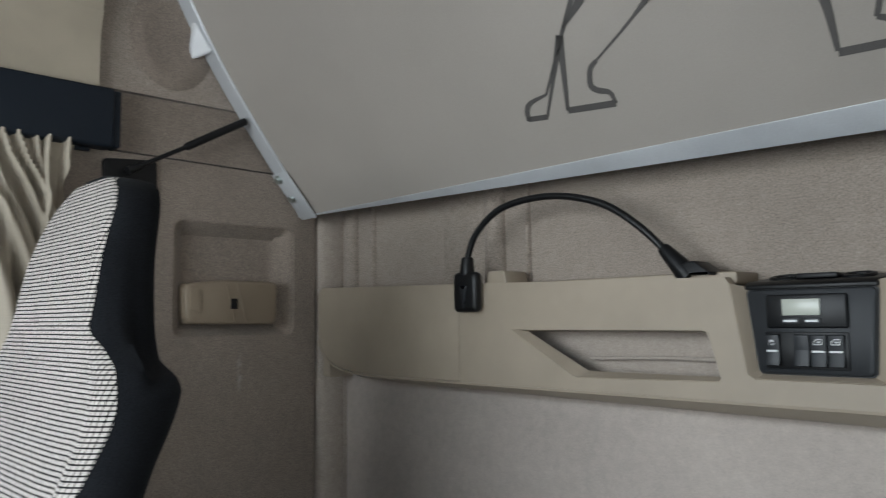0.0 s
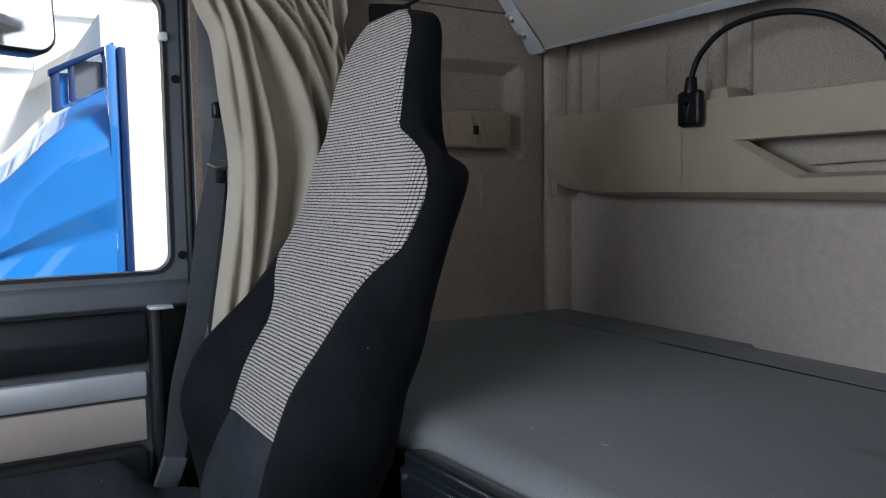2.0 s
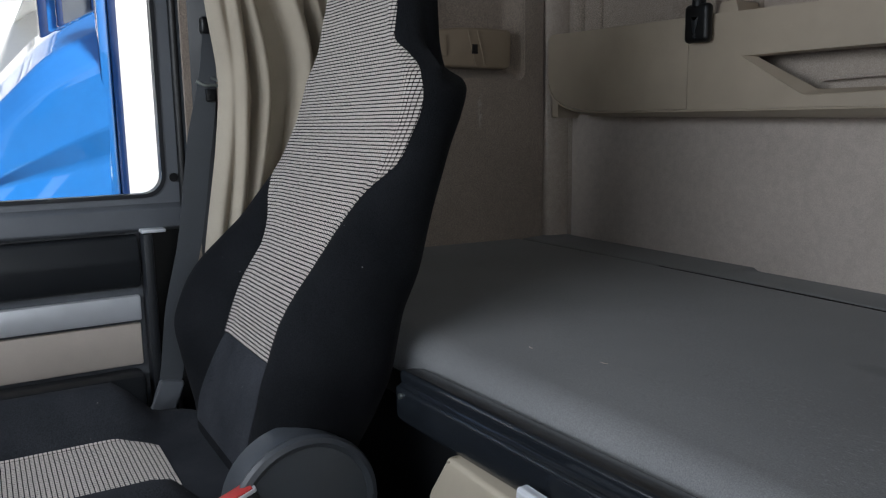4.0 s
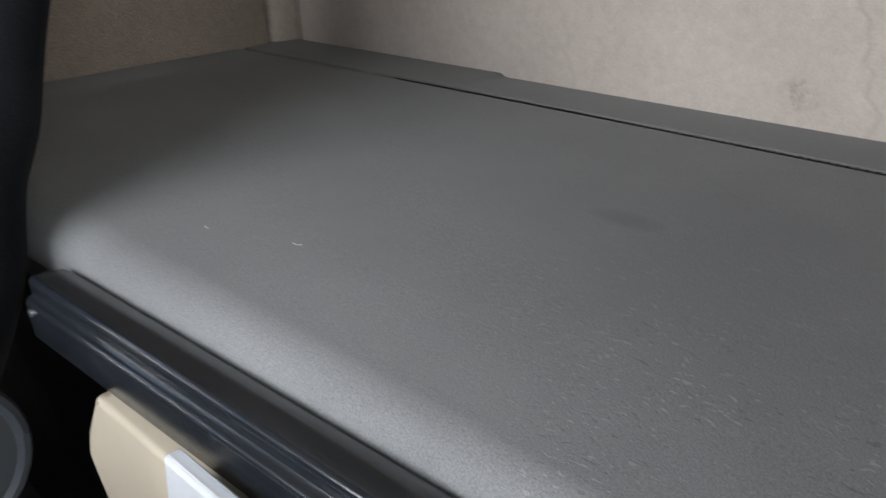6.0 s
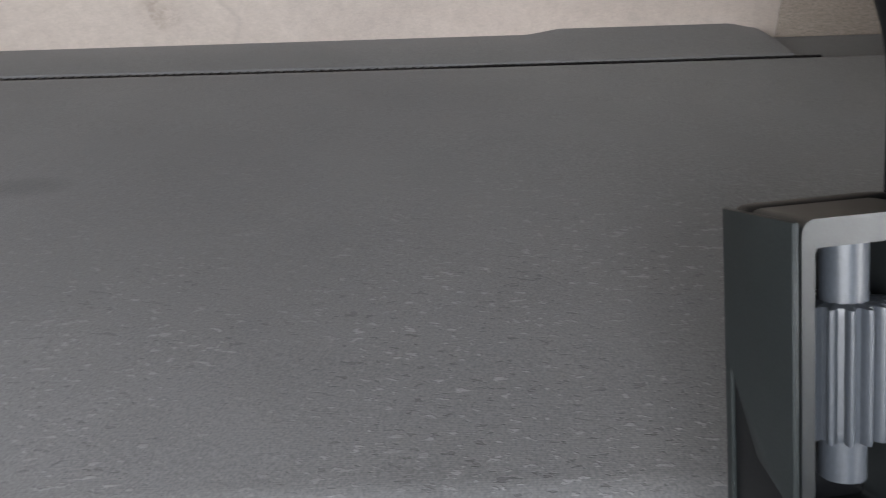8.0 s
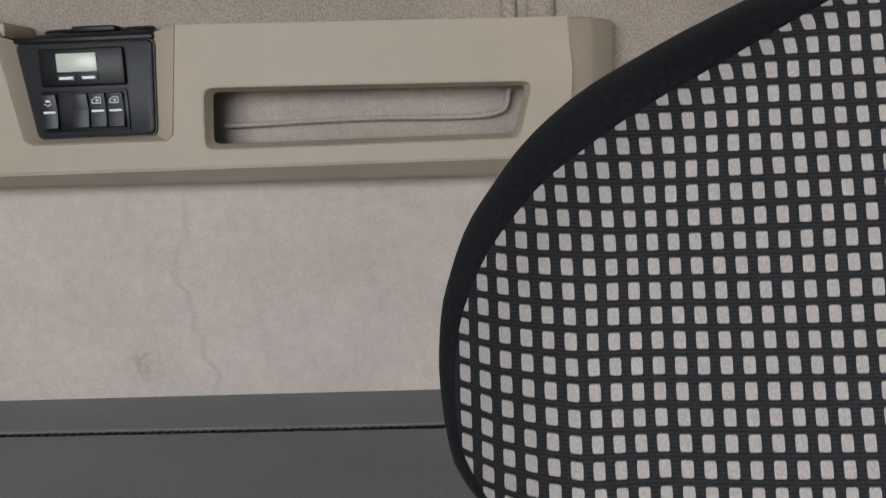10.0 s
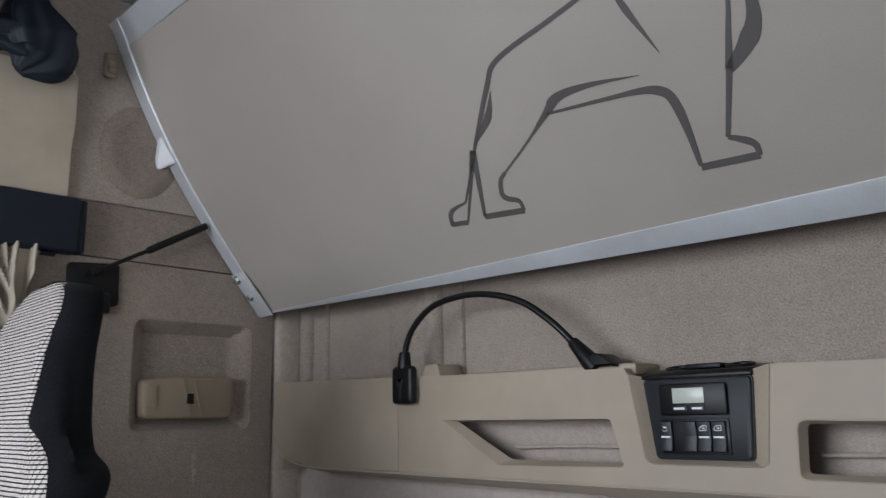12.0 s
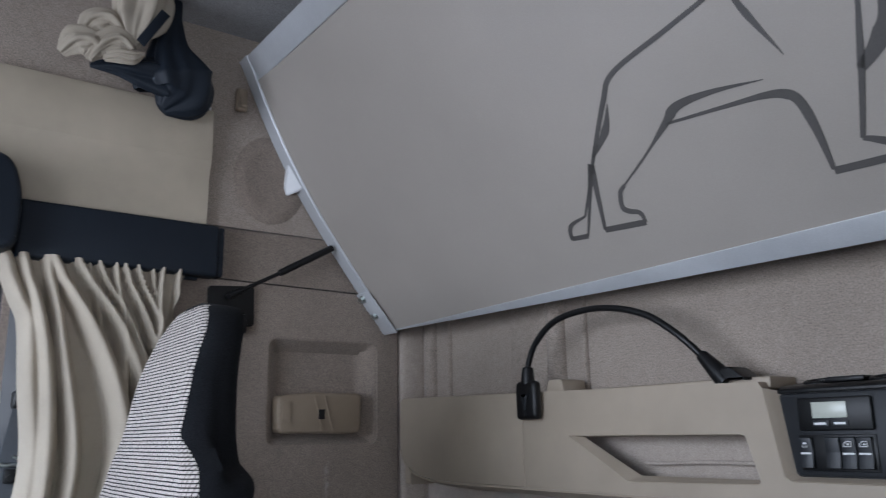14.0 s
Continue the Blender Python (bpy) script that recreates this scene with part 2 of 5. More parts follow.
def seat_cloth(name="seat_velour", k=1.0):
    """Black seat velour with a little lint."""
    m, nt, b = nodes_of(name)
    v = coords(nt)
    fine = add(nt, "ShaderNodeTexNoise", Scale=600.0, Detail=3.0)
    wide = add(nt, "ShaderNodeTexNoise", Scale=9.0, Detail=4.0)
    lint = add(nt, "ShaderNodeTexVoronoi", Scale=55.0)
    for n in (fine, wide, lint):
        nt.links.new(v, n.inputs["Vector"])
    base = ramp(nt, wide.outputs["Fac"], [(0.3, (0.0045 * k, 0.0049 * k, 0.0058 * k)), (0.7, (0.0085 * k, 0.0091 * k, 0.0105 * k))])
    g = ramp(nt, fine.outputs["Fac"], [(0.3, (0.6,) * 3), (0.7, (1.35,) * 3)])
    c = mixc(nt, 1.0, base, g, "MULTIPLY")
    dot = ramp(nt, lint.outputs["Distance"], [(0.035, (1, 1, 1)), (0.07, (0, 0, 0))])
    pick = ramp(nt, lint.outputs["Color"], [(0.72, (0, 0, 0)), (0.8, (0.8, 0.8, 0.8))])
    c = mixc(nt, mixc(nt, 1.0, dot, pick, "MULTIPLY"), c, (0.22, 0.22, 0.22))
    nt.links.new(c, b.inputs["Base Color"])
    b.inputs["Roughness"].default_value = 0.95
    b.inputs["Specular IOR Level"].default_value = 0.06
    b.inputs["Sheen Weight"].default_value = 0.015
    bump(nt, b, fine.outputs["Fac"], 0.3, 0.0008)
    return m


def glass(name):
    m, nt, b = nodes_of(name)
    b.inputs["Base Color"].default_value = (0.95, 0.98, 0.97, 1)
    b.inputs["Transmission Weight"].default_value = 1.0
    b.inputs["Roughness"].default_value = 0.0
    b.inputs["IOR"].default_value = 1.02
    return m


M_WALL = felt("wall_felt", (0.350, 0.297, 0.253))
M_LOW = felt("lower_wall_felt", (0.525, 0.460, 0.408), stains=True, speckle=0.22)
# greige felt darkened: shade on the side lining is put into the colour
M_SIDE_SHADED = felt("shaded_side_felt", (0.272, 0.224, 0.186), speckle=0.9, scuffs=True)
M_POST = felt("post_felt", (0.43, 0.370, 0.318), speckle=0.5)
M_SHELF = shade("beige_plastic", (0.370, 0.309, 0.238), 0.55, grain=1500, grain_amt=0.05, relief=0.2)
M_CREAM = shade("cream_plastic", (0.425, 0.370, 0.285), 0.6, grain=1300, grain_amt=0.05, relief=0.2)
M_TAN = shade("tan_plastic", (0.255, 0.200, 0.143), 0.5, grain=1500, grain_amt=0.06)
M_BED = bed_cloth()
M_SEAT = seat_cloth()
M_PASS = seat_cloth("passenger_velour", 1.5)
M_WORN = seat_cloth("worn_seat_velour", 5.0)
M_DUSTY = seat_cloth("dusty_seat_velour", 4.5)
# one cloth: driver's copy dimmed, passenger's and cushion copies lightened, as if lit
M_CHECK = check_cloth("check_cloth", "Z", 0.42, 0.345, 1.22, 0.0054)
M_CHECK_OPEN_DIM = check_cloth("check_cloth_open_dim", "Z", 0.270, 0.340, 0.53, 0.0061, 0.0055)
M_CHECK_FLAT_LIT = check_cloth("check_cloth_seat_lit", "Y", 0.41, 0.40, 1.7, 0.0066, 0.0066)
M_BLACK = shade("black_plastic", (0.0045, 0.0048, 0.0055), 0.40, grain=1400, grain_amt=0.2, relief=0.2, spec=0.35)
M_RAIL = shade("rail_plastic", (0.011, 0.0135, 0.017), 0.20, grain=900, grain_amt=0.2, relief=0.12, spec=0.7)
M_DARK = shade("dark_grey_plastic", (0.0135, 0.0155, 0.0185), 0.45, grain=1400, grain_amt=0.2, relief=0.25, spec=0.4)
M_GREY = shade("grey_plastic", (0.112, 0.122, 0.136), 0.5, grain=1400, grain_amt=0.12, relief=0.2)
M_NAVY = shade("navy_vinyl", (0.0065, 0.0115, 0.0195), 0.6, spec=0.35, grain=900, grain_amt=0.2, relief=0.2)
M_ALU = shade("anodised_aluminium", (0.58, 0.60, 0.62), 0.45, metal=0.35, grain=500, grain_amt=0.04, relief=0.05)
M_WHITE = shade("white_plastic", (0.70, 0.71, 0.72), 0.4, grain=800, grain_amt=0.03)
M_BOARD = shade("bunk_board", (0.342, 0.312, 0.278), 0.5, grain=700, grain_amt=0.04, blotch=2.5, blotch_amt=0.06, relief=0.06)
M_PRINT = shade("print_ink", (0.075, 0.070, 0.066), 0.6, grain=500, grain_amt=0.08)
M_STEEL = shade("zinc_steel", (0.55, 0.60, 0.58), 0.3, metal=1.0, grain=300, grain_amt=0.1)
M_SILVER = shade("satin_silver", (0.66, 0.68, 0.71), 0.40, metal=0.35, grain=900, grain_amt=0.04)
M_CURTAIN = shade("curtain_cloth", (0.400, 0.352, 0.283), 0.9, grain=1100, grain_amt=0.12, relief=0.3, depth=0.0006, spec=0.2)
M_BELT = shade("belt_webbing", (0.062, 0.068, 0.076), 0.7, grain=900, grain_amt=0.25, relief=0.4)
M_ROOF = felt("roof_felt", (0.30, 0.29, 0.285))
M_FLOOR = shade("floor_mat", (0.02, 0.02, 0.022), 0.8, grain=300, grain_amt=0.3)
M_RED = shade("red_plastic", (0.45, 0.03, 0.025), 0.4, grain=600, grain_amt=0.05)
M_INSERT = shade("door_cloth", (0.53, 0.465, 0.405), 0.85, grain=1200, grain_amt=0.10, relief=0.3)
M_LCD = shade("display_pale", (0.50, 0.52, 0.45), 0.25, grain=300, grain_amt=0.02)
M_ICON = shade("white_symbol", (0.75, 0.75, 0.75), 0.5, grain=300, grain_amt=0.02)
M_ARM = shade("armrest_plastic", (0.017, 0.021, 0.021), 0.45, grain=1200, grain_amt=0.2, relief=0.12, spec=0.25)
# wheel frame, a tone darker than the side cheek
M_ARM_EDGE = shade("armrest_frame_plastic", (0.011, 0.013, 0.0135), 0.36, grain=1200, grain_amt=0.2, relief=0.08)
M_COVER = shade("hinge_cover_plastic", (0.046, 0.052, 0.060), 0.42, grain=1200, grain_amt=0.15, relief=0.25)
M_RIB = shade("ribbed_grey_rubber", (0.050, 0.057, 0.066), 0.34, grain=700, grain_amt=0.1)
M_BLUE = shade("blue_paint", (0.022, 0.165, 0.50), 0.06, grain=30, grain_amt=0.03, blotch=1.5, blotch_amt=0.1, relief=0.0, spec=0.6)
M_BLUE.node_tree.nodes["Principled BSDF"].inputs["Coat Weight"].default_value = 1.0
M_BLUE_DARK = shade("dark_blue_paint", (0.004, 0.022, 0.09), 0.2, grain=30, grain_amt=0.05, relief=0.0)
M_PALE = shade("white_sheet", (0.84, 0.84, 0.83), 0.6, grain=40, grain_amt=0.03, blotch=1.0, blotch_amt=0.05)
M_ASPHALT = shade("asphalt", (0.06, 0.06, 0.06), 0.9, grain=120, grain_amt=0.35, blotch=0.6, blotch_amt=0.25)
M_MIRROR = shade("mirror_glass", (0.85, 0.86, 0.87), 0.03, metal=1.0, grain=20, grain_amt=0.0, blotch_amt=0.0, relief=0.0)
M_GLASS = glass("window_glass")


# ---------------------------------------------------------------- building helpers


def thing(name, at, label="", category="", group="", kind=""):
    e = new(name)
    e.empty_display_size = 0.05
    e.location = at
    return tagged(e, label, category, group, kind)


def finish(bm, smooth=True, angle=40):
    bmesh.ops.remove_doubles(bm, verts=bm.verts, dist=1e-6)
    bmesh.ops.recalc_face_normals(bm, faces=bm.faces)
    if smooth:
        lim = radians(angle)
        for fc in bm.faces:
            fc.smooth = True
        for e in bm.edges:
            if len(e.link_faces) == 2 and e.calc_face_angle(0) > lim:
                e.smooth = False


def part(name, bm, material, parent=None, label="", smooth=True, angle=40):
    finish(bm, smooth, angle)
    me = bpy.data.meshes.new(name)
    bm.to_mesh(me)
    bm.free()
    me.materials.append(material)
    ob = new(name, me)
    if parent is not None:
        ob.parent = parent
        m, p = Mx.Identity(4), parent
        chain = []
        while p is not None:
            chain.append(p)
            p = p.parent
        for p in reversed(chain):
            m = m @ p.matrix_parent_inverse @ p.matrix_basis
        ob.matrix_parent_inverse = m.inverted()
    if label:
        tagged(ob, label)
    return ob


def single(name, bm, material, label, category, kind="", group="", **kw):
    return tagged(part(name, bm, material, None, "", **kw), label, category, group, kind)


def box(x0, x1, y0, y1, z0, z1, bevel=0.0, seg=2, bm=None, m=None):
    own = bmesh.new()
    bmesh.ops.create_cube(own, size=1.0)
    for v in own.verts:
        v.co = Vector(((x0 + x1) / 2 + v.co.x * (x1 - x0), (y0 + y1) / 2 + v.co.y * (y1 - y0), (z0 + z1) / 2 + v.co.z * (z1 - z0)))
    if bevel > 0:
        bmesh.ops.bevel(own, geom=list(own.edges), offset=bevel, segments=seg, affect="EDGES", profile=0.5)
    if m is not None:
        bmesh.ops.transform(own, matrix=m, verts=own.verts)
    return merge(bm, own)


def merge(bm, own):
    if bm is None:
        return own
    me = bpy.data.meshes.new("t")
    own.to_mesh(me)
    own.free()
    bm.from_mesh(me)
    bpy.data.meshes.remove(me)
    return bm


def prism(pts, axis, a, b, bevel=0.0, seg=2, bm=None):
    """A polygon drawn in the two other axes, run from a to b along the axis."""
    own = bmesh.new()

    def at(p, q):
        return {"x": (q, p[0], p[1]), "y": (p[0], q, p[1]), "z": (p[0], p[1], q)}[axis]
    lo = [own.verts.new(at(p, a)) for p in pts]
    hi = [own.verts.new(at(p, b)) for p in pts]
    n = len(pts)
    own.faces.new(lo)
    own.faces.new(hi)
    for i in range(n):
        own.faces.new((lo[i], lo[(i + 1) % n], hi[(i + 1) % n], hi[i]))
    bmesh.ops.recalc_face_normals(own, faces=own.faces)
    if bevel > 0:
        bmesh.ops.bevel(own, geom=list(own.edges), offset=bevel, segments=seg, affect="EDGES", profile=0.5)
    return merge(bm, own)


def plate_with_holes(outer, holes, axis, a, b, bm=None):
    """A wall along an axis: outer polygon with holes cut clean through."""
    own = bmesh.new()

    def at(p, q):
        return {"x": (q, p[0], p[1]), "y": (p[0], q, p[1]), "z": (p[0], p[1], q)}[axis]
    edges = []
    for loop in (outer, *holes):
        vs = [own.verts.new(at(p, a)) for p in loop]
        edges += [own.edges.new((vs[i], vs[(i + 1) % len(vs)])) for i in range(len(vs))]
    bmesh.ops.triangle_fill(own, edges=edges, use_beauty=True)
    faces = list(own.faces)
    r = bmesh.ops.extrude_face_region(own, geom=faces)
    d = Vector(at((0, 0), b)) - Vector(at((0, 0), a))
    bmesh.ops.translate(own, vec=d, verts=[g for g in r["geom"] if isinstance(g, bmesh.types.BMVert)])
    bmesh.ops.dissolve_limit(own, angle_limit=0.01, verts=own.verts, edges=own.edges)
    return merge(bm, own)


def rounded(x0, x1, y0, y1, r, n=5):
    pts = []
    for cx, cy, a0 in ((x1 - r, y1 - r, 0), (x0 + r, y1 - r, 90), (x0 + r, y0 + r, 180), (x1 - r, y0 + r, 270)):
        for i in range(n + 1):
            a = radians(a0 + 90 * i / n)
            pts.append((cx + r * math.cos(a), cy + r * math.sin(a)))
    return pts


def round_poly(pts, r, n=4):
    """A polygon with rounded corners."""
    out, k = [], len(pts)
    for i in range(k):
        p0, p, p1 = (Vector(pts[(i + j) % k]) for j in (-1, 0, 1))
        a, c = p + (p0 - p).normalized() * r, p + (p1 - p).normalized() * r
        for j in range(n + 1):
            t = j / n
            q = a * (1 - t) ** 2 + p * 2 * t * (1 - t) + c * t * t
            out.append((q.x, q.y))
    return out


def smooth_line(pts, n=8):
    """A Catmull-Rom line through points."""
    p = [Vector(q) for q in pts]
    p = [p[0] * 2 - p[1], *p, p[-1] * 2 - p[-2]]
    out = []
    for i in range(1, len(p) - 2):
        for j in range(n):
            t = j / n
            out.append(0.5 * ((2 * p[i]) + (p[i + 1] - p[i - 1]) * t + (2 * p[i - 1] - 5 * p[i] + 4 * p[i + 1] - p[i + 2]) * t * t
                              + (3 * p[i] - p[i - 1] - 3 * p[i + 1] + p[i + 2]) * t ** 3))
    out.append(p[-2])
    return out


def tube(pts, radius, sides=12, bm=None, squash=1.0):
    """A round rod along a line; radius may be a list."""
    own = bmesh.new()
    rings, side = [], None
    for i, p in enumerate(pts):
        d = (pts[min(i + 1, len(pts) - 1)] - pts[max(i - 1, 0)]).normalized()
        if side is None:
            side = d.orthogonal().normalized()
        side = (side - d * side.dot(d)).normalized()
        up = d.cross(side)
        r = radius[i] if isinstance(radius, (list, tuple)) else radius
        rings.append([own.verts.new(p + side * math.cos(2 * math.pi * j / sides) * r + up * math.sin(2 * math.pi * j / sides) * r * squash)
                      for j in range(sides)])
    for a, c in zip(rings, rings[1:]):
        for j in range(sides):
            own.faces.new((a[j], a[(j + 1) % sides], c[(j + 1) % sides], c[j]))
    own.faces.new(rings[0])
    own.faces.new(rings[-1])
    return merge(bm, own)


def rod(a, c, r, sides=16, bm=None):
    return tube([Vector(a), Vector(c)], r, sides, bm)


def grid(fn, nu, nv, bm=None, close_u=False):
    """A sheet of points fn(u, v), u and v from 0 to 1."""
    own = bmesh.new()
    g = [[own.verts.new(fn(i / nu, j / nv)) for j in range(nv + 1)] for i in range(nu if close_u else nu + 1)]
    for i in range(nu):
        for j in range(nv):
            k = (i + 1) % len(g)
            own.faces.new((g[i][j], g[k][j], g[k][j + 1], g[i][j + 1]))
    return merge(bm, own)


def thick_sheet(fn, nu, nv, depth):
    """The same with a thickness, from solidify in mesh code."""
    bm = grid(fn, nu, nv)
    bmesh.ops.recalc_face_normals(bm, faces=bm.faces)
    bmesh.ops.solidify(bm, geom=list(bm.faces), thickness=depth)
    return bm


def lerp_table(t, table):
    """Smooth, monotone reading between the rows of a small table."""
    if t <= table[0][0]:
        return table[0][1]
    if t >= table[-1][0]:
        return table[-1][1]
    i = max(j for j in range(len(table) - 1) if table[j][0] <= t)

    def slope(j):
        return (table[j + 1][1] - table[j][1]) / (table[j + 1][0] - table[j][0])

    def tangent(j):
        if j == 0 or j == len(table) - 1:
            return slope(min(j, len(table) - 2))
        a, c = slope(j - 1), slope(j)
        return 0.0 if a * c <= 0 else 2 * a * c / (a + c)
    h = table[i + 1][0] - table[i][0]
    k = (t - table[i][0]) / h
    m0, m1 = tangent(i) * h, tangent(i + 1) * h
    return ((2 * k ** 3 - 3 * k * k + 1) * table[i][1] + (k ** 3 - 2 * k * k + k) * m0
            + (-2 * k ** 3 + 3 * k * k) * table[i + 1][1] + (k ** 3 - k * k) * m1)


# ---------------------------------------------------------------- cab shell
CAB_W = 2.24          # clear width between the two side linings
FLOOR_Z, ROOF_Z = 0.14, 2.137
FRONT_Y = -2.15

single("floor", box(-0.2, 2.44, FRONT_Y - 0.05, 0.06, FLOOR_Z - 0.05, FLOOR_Z, 0.004), M_FLOOR,
       "black rubber cab floor mat", "floor", "structure")
single("ceiling", box(-0.2, 2.44, FRONT_Y - 0.05, 0.12, ROOF_Z, ROOF_Z + 0.05, 0.004), M_ROOF,
       "grey felt cab roof lining", "ceiling", "structure")

wall_rear = single("wall_rear", box(-0.1, 2.34, 0.0, 0.06, FLOOR_Z, ROOF_Z, 0.0), M_WALL,
                   "greige felt-lined rear cab wall with water stains", "wall", "structure")


def lining_rib(x, w, h, z0, z1):
    prof = [(x - w, 0.002)] + [(x + w * math.cos(radians(a)), -1.35 * h * math.sin(radians(a)) ** 0.8) for a in range(180, -1, -20)] + [(x + w, 0.002)]
    return prism(prof, "z", z0, z1)


for x, w, h in ((0.072, 0.018, 0.016), (0.148, 0.006, 0.008), (0.512, 0.022, 0.016), (0.590, 0.006, 0.007),
                (1.606, 0.010, 0.010), (1.645, 0.018, 0.012)):
    part("rib", lining_rib(x, w, h, 1.27, 2.3), M_WALL, wall_rear)
# raised field of lining between the ribs
part("lining_panel", box(0.374, 0.488, -0.005, 0.002, 1.27, 2.2, 0.002), M_WALL, wall_rear)

# smoother, paler panel of lining between shelf and mattress
part("lower_panel", box(0.052, 1.90, -0.004, 0.002, 0.74, 1.105, 0.001), M_LOW, wall_rear)

# rounded post in the corner of rear and side lining
post = round_poly([(0.010, -0.058), (0.022, -0.052), (0.029, -0.028), (0.032, 0.004), (-0.03, 0.004), (-0.03, -0.06)], 0.008)
single("corner_trim", prism(post, "z", FLOOR_Z, 2.3), M_POST, "greige felt-covered corner post", "trim", "structure")
single("corner_trim", prism([(CAB_W - x, y) for x, y in post], "z", FLOOR_Z, 2.3), M_POST,
       "greige felt-covered corner post", "trim", "structure")

# side lining, with the moulded recess of the small side compartment
REAR_PILLAR_Y = -0.90
recess = round_poly([(-0.405, 1.192), (-0.122, 1.192), (-0.122, 1.430), (-0.405, 1.430)], 0.025)


def side_wall(name, mirror):
    def fx(bm):
        if mirror:
            for v in bm.verts:
                v.co.x = CAB_W - v.co.x
        return bm
    lower = [(-0.872, FLOOR_Z), (-0.066, FLOOR_Z), (-0.066, 1.545), (-0.872, 1.553)]
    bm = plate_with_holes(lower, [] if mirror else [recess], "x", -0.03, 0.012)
    w = single(name, fx(bm), M_SIDE_SHADED, "greige felt side lining of the sleeper cab", "wall", "structure")
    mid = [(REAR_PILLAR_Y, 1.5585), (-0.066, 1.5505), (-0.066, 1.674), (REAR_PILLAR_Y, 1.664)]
    part("lining_band", fx(prism(mid, "x", -0.03, 0.004)), M_SIDE_SHADED, w)
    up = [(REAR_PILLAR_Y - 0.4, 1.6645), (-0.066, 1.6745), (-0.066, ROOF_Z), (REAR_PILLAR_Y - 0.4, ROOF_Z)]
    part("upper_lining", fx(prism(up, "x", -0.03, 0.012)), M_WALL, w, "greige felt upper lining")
    part("backing", fx(box(-0.12, -0.031, -0.93, 0.06, FLOOR_Z, ROOF_Z)), M_SIDE_SHADED, w)
    return w


wall_left = side_wall("wall_left", False)
wall_right = side_wall("wall_right", True)


def bulge(u, v):
    a, r = 2 * math.pi * u, 0.105 * v
    h = 0.016 * (1 - v ** 2) if v > 0.75 else 0.016 * (1 - 0.75 ** 2) - 0.006 * math.cos(v / 0.75 * math.pi / 2)
    return Vector((0.0125 + h, -0.415 + r * math.cos(a) * 0.85, 1.795 + r * math.sin(a)))


part("moulded_bulge", grid(bulge, 36, 12, close_u=True), M_SIDE_SHADED, wall_left)


def inner_recess(u, v):
    """The dished back of the side recess, with sloping flanks."""
    y, z = -0.41 + 0.293 * u, 1.187 + 0.248 * v
    e = min(u, 1 - u) * 0.293, min(v, 1 - v) * 0.248
    d = min(1.0, max(0.0, (min(e) - 0.004) / (0.03 if min(e) == e[1] else 0.045)))
    return Vector((0.009 - 0.038 * (d * d * (3 - 2 * d)), y, z))


part("recess", grid(inner_recess, 40, 32), M_SIDE_SHADED, wall_left)

# front, windscreen and doors close the cab
wind = round_poly([(0.10, 0.98), (CAB_W - 0.10, 0.98), (CAB_W - 0.16, 1.86), (0.16, 1.86)], 0.06)
wall_front = single("wall_front", plate_with_holes([(-0.2, FLOOR_Z), (2.44, FLOOR_Z), (2.44, ROOF_Z), (-0.2, ROOF_Z)], [wind], "y",
                                      FRONT_Y - 0.05, FRONT_Y), M_DARK, "dark front cab wall round the windscreen", "wall", "structure")
dash = prism([(-2.148, FLOOR_Z), (-1.75, FLOOR_Z), (-1.62, 0.55), (-1.66, 0.9), (-1.78, 0.99), (-2.148, 0.985)], "x", -0.07, CAB_W + 0.07, 0.02)
single("dashboard", dash, M_DARK, "dark grey moulded dashboard under the windscreen", "dashboard")

WIN_Y0, WIN_Y1, WIN_Z0, WIN_Z1 = -1.74, -0.972, 0.955, 1.532
DOOR_X = -0.08


